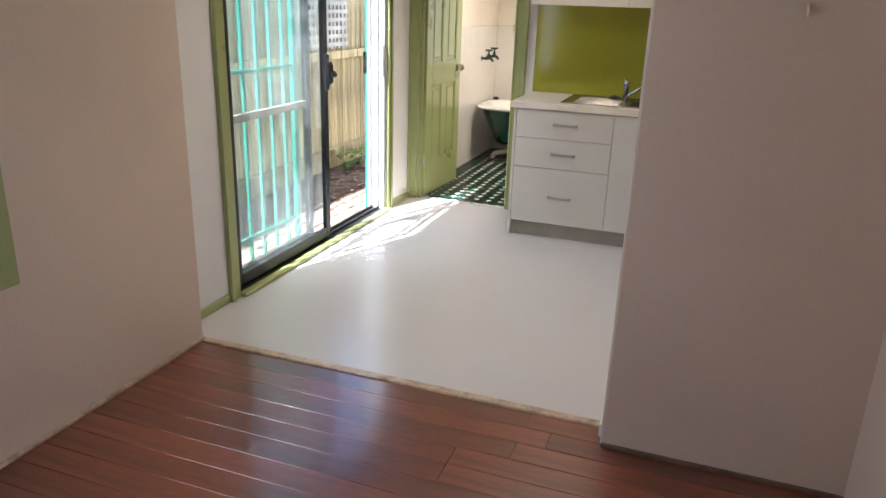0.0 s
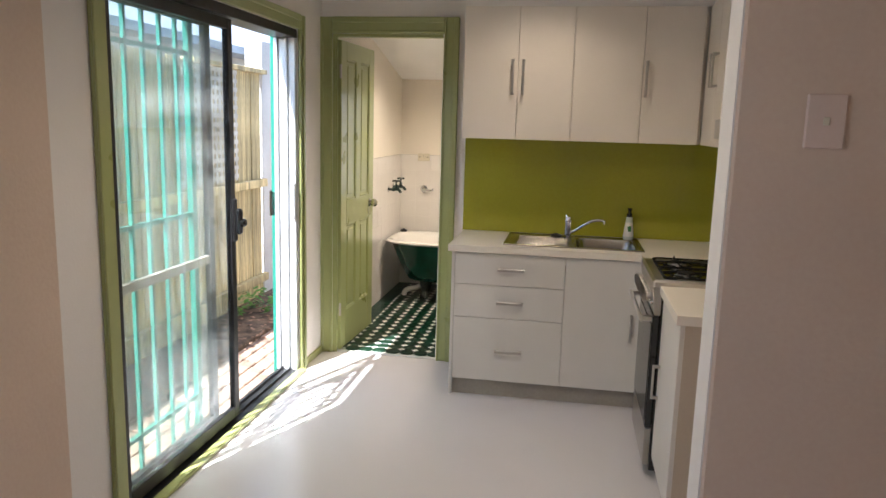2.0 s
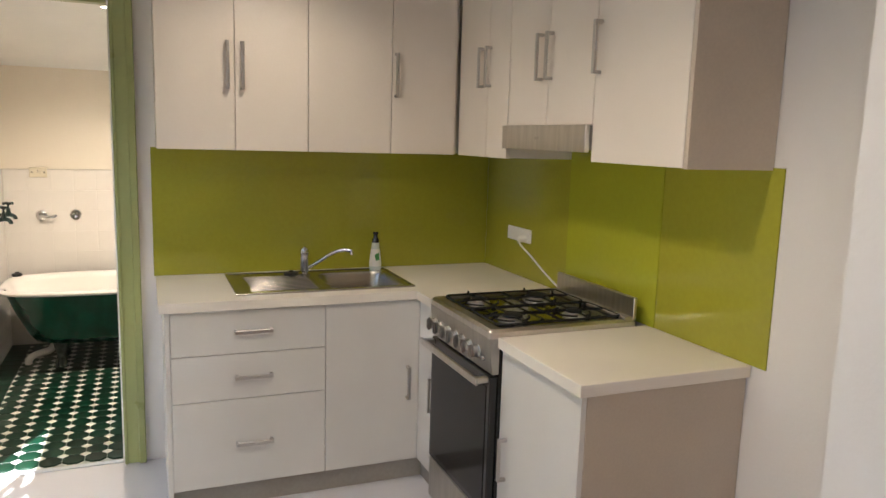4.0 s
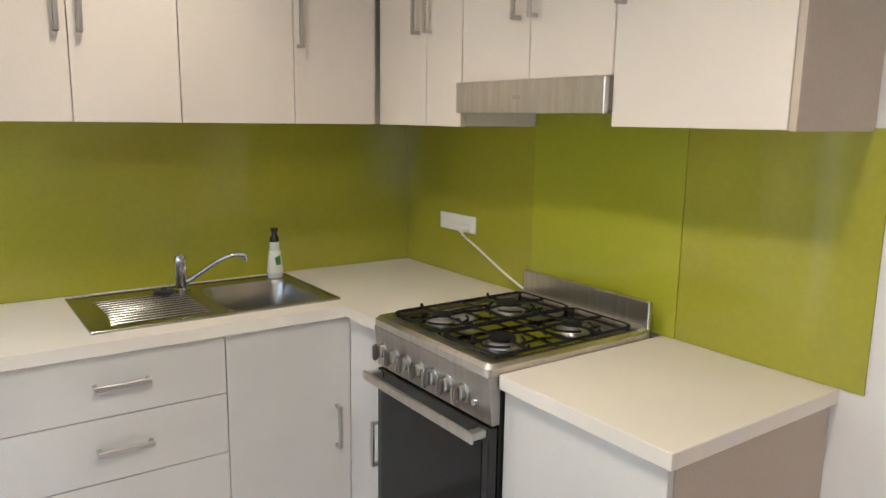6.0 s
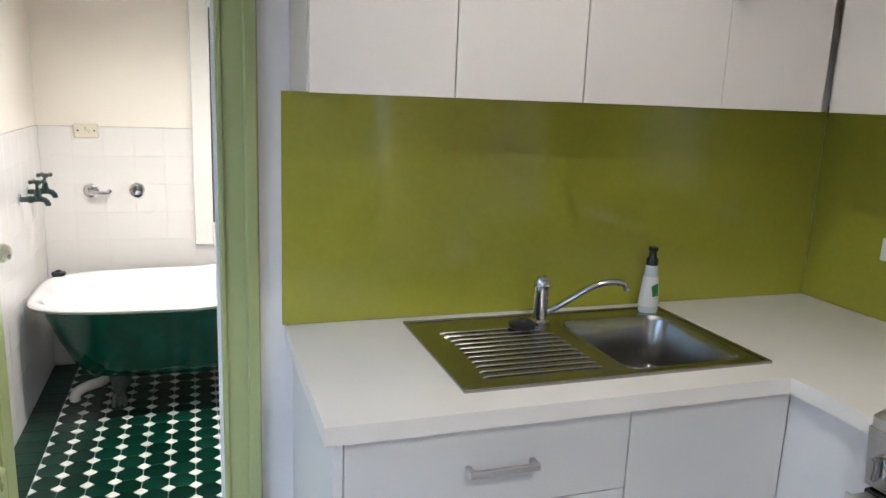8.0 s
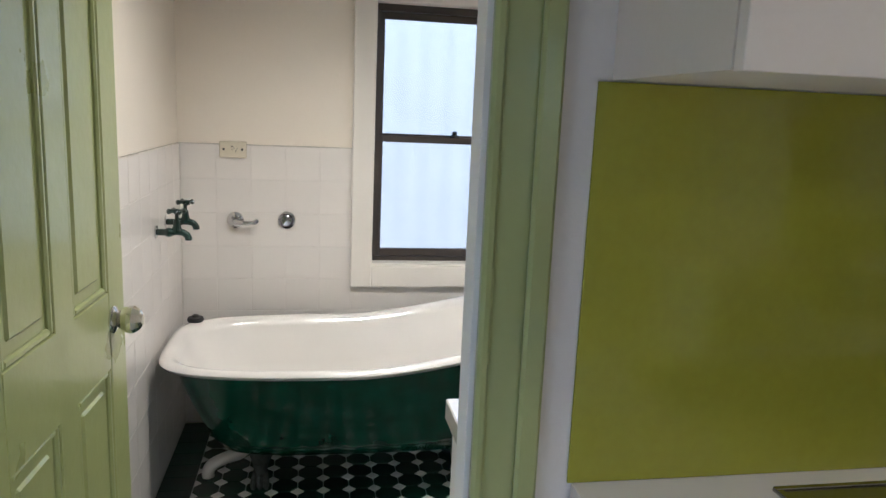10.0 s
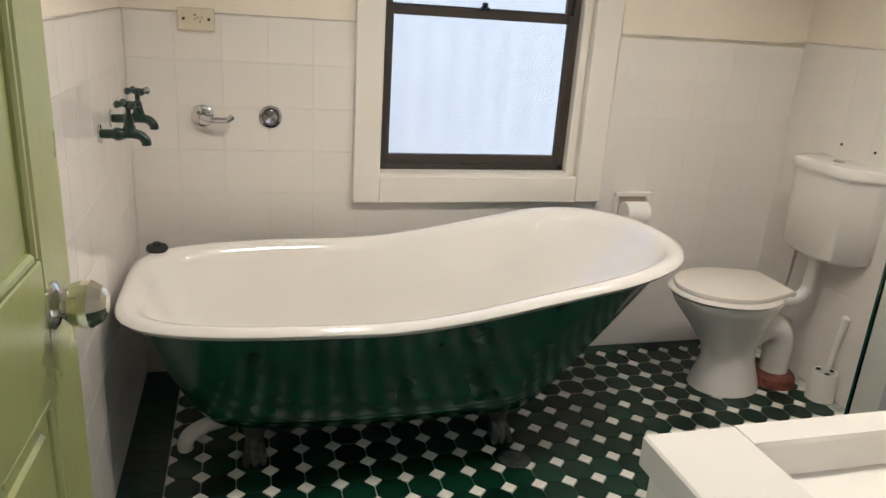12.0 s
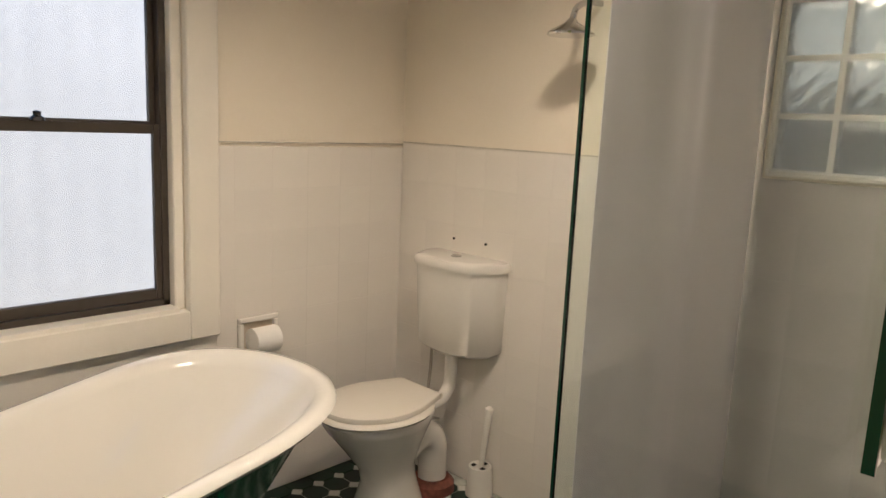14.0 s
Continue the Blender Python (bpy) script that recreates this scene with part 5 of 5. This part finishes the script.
part("window_frame", boxes((BXR - 0.012, BXR + 0.01, GBY0 - 0.010, GBY0, GBZ0 - 0.012, GBZ1 + 0.012, 0.002), (BXR - 0.012, BXR + 0.01, GBY1, GBY1 + 0.010, GBZ0 - 0.012, GBZ1 + 0.012, 0.002), (BXR - 0.012, BXR + 0.01, GBY0, GBY1, GBZ0 - 0.012, GBZ0, 0.002)), PLASTIC, gbw)
hz = (GBZ1 - GBZ0) / nr
# pillow-faced hollow block, wavy inside
bl = bmesh.new()
for xo, sgn in ((BXR - 0.006, -1), (BXR + 0.076, 1)):
    gr = 12
    vs = []
    for i in range(gr + 1):
        row = []
        for j in range(gr + 1):
            u, v = i / gr, j / gr
            e = min(u, 1 - u, v, 1 - v)
            row.append(bl.verts.new((xo + sgn * (0.006 * min(1, e * 5) + 0.003 * math.sin((u + v) * 15) * min(1, e * 6) + 0.0025 * math.sin((u - v) * 22) * max(0, 1 - e * 5)), (u - 0.5) * (pt - 0.014), (v - 0.5) * (hz - 0.014))))
        vs.append(row)
    for i in range(gr):
        for j in range(gr):
            bl.faces.new((vs[i][j], vs[i + 1][j], vs[i + 1][j + 1], vs[i][j + 1]))
bmesh.ops.solidify(bl, geom=bl.faces[:], thickness=0.006)
bl.transform(Matrix.Translation((-W[gbw].translation.x, 0, 0)))
block_mesh = mesh_of("glass_block", bl, BLOCKGLASS, 60)
for i in range(nb):
    for j in range(nr):
        ob = new("glass_block", block_mesh)
        ob.parent = gbw
        ob.matrix_basis = Matrix.Translation((0, GBY0 + (i + 0.5) * pt - 0.56, (j + 0.5) * hz))
        ob.visible_shadow = False

# ---- the side yard ----
GZ = -0.17
structure("ground", box(-400, 400, -400, 400, GZ - 0.6, GZ - 0.05), GROUND, "bare ground of the side yard", "ground")
structure("garden_bed", box(-4.02, -3.45, -3.5, 6.0, GZ - 0.05, GZ + 0.03, 0.01), SOIL, "leaf-littered garden bed along the fence", "soil")
fence = thing("paling_fence", "weathered timber paling fence with rails and lattice top", "fence", (-4.0, 1.0, GZ))
part("plinth", box(-4.03, -3.99, -4, 2.05, GZ, GZ + 0.14), FENCE, fence)
for z in (0.0, 0.93):
    part("rail", box(-3.98, -3.93, -4, 2.05, z, z + 0.075, 0.004), FENCE, fence)
part("capping", box(-4.04, -3.92, 0.65, 2.05, 1.99, 2.03, 0.004), FENCE, fence)
pal = mesh_of("paling", box(-0.009, 0.009, -0.048, 0.048, 0, 2.10, 0.002), FENCE)
for i in range(59):
    y = -4 + i * 0.103
    ob = new("paling", pal)
    ob.parent = fence
    ob.matrix_basis = Matrix.Translation((-4.0 + 4.0 + random.uniform(-0.004, 0.004), y - 1.0, 0.08 + random.uniform(-0.015, 0.015)))
lat = thing("lattice_panel", "pale square timber lattice fixed to the fence", "lattice", (-3.96, 0.95, 1.05))
for i in range(14):
    y = 0.45 + i * 0.075
    part("slat", box(-3.965, -3.958, y, y + 0.035, 1.03, 1.98), LATT, lat)
for j in range(13):
    z = 1.05 + j * 0.075
    part("slat", box(-3.956, -3.950, 0.45, 1.46, z, z + 0.035), LATT, lat)
house = thing("neighbour_house", "grey rendered neighbouring house with sheet roof", "house", (-8, 3, GZ))
part("wall", box(-9.5, -6.0, -6, 9, GZ - 0.05, 2.5), RENDER, house)
part("roof", ring_loft([[(-5.6, y, 2.45), (-5.6, y, 2.55), (-7.8, y, 3.9), (-10, y, 2.55), (-10, y, 2.45)] for y in (-6.4, 9.4)]), ROOFM, house, "grey sheet roof")
# Made-up wall close outside, so the glass blocks don't show open sky.
nw = thing("block_backing", "grey rendered wall added behind the glass blocks to shut out sky", "wall", (0.9, 1, GZ))
part("wall_face", box(0.8, 1.0, -1.0, 3.0, GZ - 0.05, 3.2), RENDER, nw)
wt_ = thing("yard_wall", "grey rendered yard wall at the end of the path", "wall", (-3.4, 4.5, GZ))
part("side_face", box(-4.15, -3.98, 2.06, 4.4, GZ - 0.05, 2.3), RENDER, wt_)
part("wall_face", box(-4.15, -2.82, 4.4, 4.55, GZ - 0.05, 2.3), RENDER, wt_)
# leaf litter and a weed
lit = bmesh.new()
for i in range(700):
    c = Vector((random.uniform(-3.95, -3.3), random.uniform(-1.5, 4.2), GZ + 0.035))
    a, s_ = random.uniform(0, 6.3), random.uniform(0.015, 0.035)
    d, e = Vector((math.cos(a), math.sin(a), random.uniform(-0.3, 0.5))) * s_, Vector((-math.sin(a), math.cos(a), random.uniform(-0.3, 0.3))) * s_ * 0.45
    lit.faces.new([lit.verts.new(p) for p in (c - d, c + e, c + d, c - e)])
single("leaf_litter", lit, LEAFLIT, "dry brown fallen leaves on the garden bed", "leaves", "stuff", smooth=None)
weed = thing("weed", "small bright green weed growing by the fence", "plant", (-3.8, 1.2, GZ))
for k in range(3):
    wb = bmesh.new()
    cx, cy = -3.75 + 0.12 * math.cos(k * 2.1), 1.25 + 0.16 * math.sin(k * 2.1)
    for i in range(60):
        a, h = random.uniform(0, 6.3), random.uniform(0.02, 0.20)
        c = Vector((cx + math.cos(a) * h * 0.6, cy + math.sin(a) * h * 0.6, GZ + 0.03 + h))
        d, e = Vector((math.cos(a), math.sin(a), random.uniform(-0.4, 0.6))) * 0.035, Vector((-math.sin(a), math.cos(a), 0.2)) * 0.014
        wb.faces.new([wb.verts.new(p) for p in (c - d, c + e, c + d, c - e)])
    part("foliage", wb, LEAF, weed, smooth=None)

# ---- pieces of floors and walls ----
# brick pavers
pave = structure("pavement", box(-3.45, -2.83, -3.5, 4.4, GZ - 0.05, GZ - 0.012), SOIL, "old brick paved side path", "pavement")
pm = mesh_of("paver", box(-0.054, 0.054, -0.111, 0.111, -0.04, 0, 0.006), PAVER)
for i in range(5):
    for j in range(18):
        y = -2.2 + j * 0.233 + (0.116 if i % 2 else 0)
        ob = new("paver", pm)
        ob.parent = pave
        ob.matrix_basis = pose(-2.91 - i * 0.119, y, GZ + random.uniform(-0.005, 0.005), random.uniform(-1, 1), random.uniform(-1, 1), random.uniform(-1, 1))
# hardwood boards, running across the room
bw = 0.108
for k in range(40):
    y1 = YP1 - 0.032 - k * bw
    x = -2.515
    while x < 0.10:
        L = min(random.uniform(1.2, 2.6), 0.10 - x)
        if 0.10 - (x + L) < 0.4:
            L = 0.10 - x
        ob = new("floorboard", mesh_of("floorboard", box(0, L - 0.0015, -bw + 0.0016, 0, -0.018, 0, 0.0012), WOOD, None))
        ob.parent = floor_l
        ob.matrix_basis = Matrix.Translation((x, y1, -0.001 - random.uniform(0, 0.0008)))
        x += L
# octagon and dot floor
P0 = 0.0980
FX0, FY1 = XL + 0.135, YB - 0.087
cut = P0 * 0.27
h_ = P0 / 2 - 0.0018
octp = [(-h_ + cut, -h_), (h_ - cut, -h_), (h_, -h_ + cut), (h_, h_ - cut), (h_ - cut, h_), (-h_ + cut, h_), (-h_, h_ - cut), (-h_, -h_ + cut)]
octm = mesh_of("octagon_tile", ring_loft([[(x, y, -0.008) for x, y in octp], [(x, y, -0.001) for x, y in octp], [(x * 0.985, y * 0.985, 0) for x, y in octp]]), OCT, None)
r_ = cut - 0.0012
dm = mesh_of("dot_tile", ring_loft([[(r_, 0, -0.008), (0, r_, -0.008), (-r_, 0, -0.008), (0, -r_, -0.008)], [(r_, 0, 0.0003), (0, r_, 0.0003), (-r_, 0, 0.0003), (0, -r_, 0.0003)]]), DOT, None)
rest_o, rest_d = bmesh.new(), bmesh.new()
nx, ny = int((BXR - 0.02 - FX0) / P0), int((FY1 - 0.045) / P0)
for i in range(nx):
    for j in range(ny):
        c = Vector((FX0 + (i + 0.5) * P0, FY1 - (j + 0.5) * P0, 0))
        near = c.x < -0.9 and c.y < 1.9
        if near:
            pieces("octagon_tile", octm, floor_b, [c])
        else:
            rest_o.faces.new([rest_o.verts.new((c.x + x, c.y + y, 0)) for x, y in octp])
        c2 = c + Vector((P0 / 2, P0 / 2 if j else P0 / 2, 0))
        if near:
            pieces("dot_tile", dm, floor_b, [c2])
        else:
            rest_d.faces.new([rest_d.verts.new((c2.x + x, c2.y + y, 0.0003)) for x, y in ((r_, 0), (0, r_), (-r_, 0), (0, -r_))])
half_dot = mesh_of("dot_tile", ring_loft([[(0, -r_, -0.008), (r_, 0, -0.008), (0, r_, -0.008)], [(0, -r_, 0.0003), (r_, 0, 0.0003), (0, r_, 0.0003)]]), DOT, None)
pieces("dot_tile", half_dot, floor_b, [Vector((FX0, FY1 - j * P0, 0)) for j in range(ny)])
for nm, b_, mt in (("octagon_tiles", rest_o, OCT), ("dot_tiles", rest_d, DOT)):
    o_ = part(nm, b_, mt, floor_b, smooth=None)
    tagged(o_, kind="stuff")
bm_t = mesh_of("border_tile", box(-0.064, 0.064, -0.0505, 0.0505, -0.008, 0, 0.001), OCT, None)
pieces("border_tile", bm_t, floor_b, [Vector((XL + 0.069, YB - 0.06 - k * 0.103, 0)) for k in range(21)])
bm_e = mesh_of("border_tile", box(-0.0505, 0.0505, -0.037, 0.037, -0.008, 0, 0.001), OCT, None)
pieces("border_tile", bm_e, floor_b, [Vector((XL + 0.187 + k * 0.103, YB - 0.047, 0)) for k in range(23)])
# wall tiles: 150 mm squares up to a capping at 1.27 m
T, ZD = 0.148, 1.272
wm_b = mesh_of("wall_tile", box(-T / 2 + 0.0012, T / 2 - 0.0012, -0.008, 0, -T / 2 + 0.0012, T / 2 - 0.0012, 0.0008), WTILE, None)
for i in range(18):
    for j in range(9):
        x, z = XL + 0.012 + (i + 0.5) * T, ZD - (j + 0.5) * T
        if x + T / 2 > BXR or z < 0.02 or (-1.925 - T * 0.4 < x < -0.949 + T * 0.4 and z > 0.645 - T * 0.4):
            continue
        pieces("wall_tile", wm_b, wall_bb, [Vector((x, YB, z))])
part("grout_bed", boxes((XL + 0.004, -1.925, YB - 0.0062, YB - 0.0005, 0, ZD), (-0.949, BXR, YB - 0.0076, YB - 0.0005, 0, ZD), (-1.925, -0.949, YB - 0.0062, YB - 0.0005, 0, 0.645)), WTILE, wall_bb, smooth=None)
wm_l = mesh_of("wall_tile", box(0, 0.008, -T / 2 + 0.0008, T / 2 - 0.0008, -T / 2 + 0.0008, T / 2 - 0.0008, 0.0005), GLTILE, None)
wm_s = mesh_of("wall_tile", box(0, 0.008, -T / 2 + 0.0012, T / 2 - 0.0012, -T / 2 + 0.0012, T / 2 - 0.0012, 0.0008), WTILE, None)
part("grout_bed", box(XL + 0.003, XL + 0.0102, WT + 0.014, YB - 0.009, 0, ZD), WTILE, wall_bl, smooth=None)
for i in range(14):
    for j in range(8):
        pieces("wall_tile", wm_l, wall_bl, [Vector((XL + 0.003, YB - 0.010 - (i + 0.5) * T, ZD - (j + 0.5) * T))])
for i in range(9):
    for j in range(8):
        pieces("wall_tile", wm_s, wall_br, [Vector((BXR - 0.008, YB - 0.010 - (i + 0.5) * T, ZD + 0.02 - (j + 0.5) * T))])
part("grout_bed", box(BXR - 0.0075, BXR - 0.0005, 0.972, YB - 0.009, 0, ZD + 0.02), WTILE, wall_br, smooth=None)
part("dado_capping", boxes((XL + 0.011, -1.925, YB - 0.0105, YB, ZD, ZD + 0.003), (-0.949, BXR, YB - 0.0105, YB, ZD + 0.012, ZD + 0.016)), WGROUT, wall_bb)
part("dado_capping", box(XL + 0.003, XL + 0.0125, WT + 0.014, YB, ZD, ZD + 0.003), WGROUT, wall_bl)
part("dado_capping", box(BXR - 0.0105, BXR, 0.972, YB - 0.01, ZD + 0.021, ZD + 0.025), WGROUT, wall_br)
# large shower tiles
S_ = 0.20
sm = mesh_of("shower_tile", box(0, 0.009, -S_ / 2 + 0.0012, S_ / 2 - 0.0012, -S_ / 2 + 0.0012, S_ / 2 - 0.0012, 0.001), SHTILE, None)
for i in range(4):
    for j in range(11):
        y, z = 0.966 - (i + 0.5) * S_, (j + 0.5) * S_
        if GBY0 - 0.1 < y < GBY1 + 0.02 and GBZ0 - 0.08 < z < GBZ1 + 0.05:
            continue
        pieces("shower_tile", sm, wall_br, [Vector((BXR - 0.009, y, z))])
part("shower_bed", boxes((BXR - 0.0086, BXR - 0.0005, GBY1 + 0.02, 0.970, 0, 2.2), (BXR - 0.0086, BXR - 0.0005, WT + 0.011, GBY1 + 0.02, 0, GBZ0 - 0.02)), SHTILE, wall_br, smooth=None)
part("shower_back", box(GX + 0.05, BXR - 0.01, WT, WT + 0.010, 0, 2.2), SHTILE, wall_br, smooth=None)
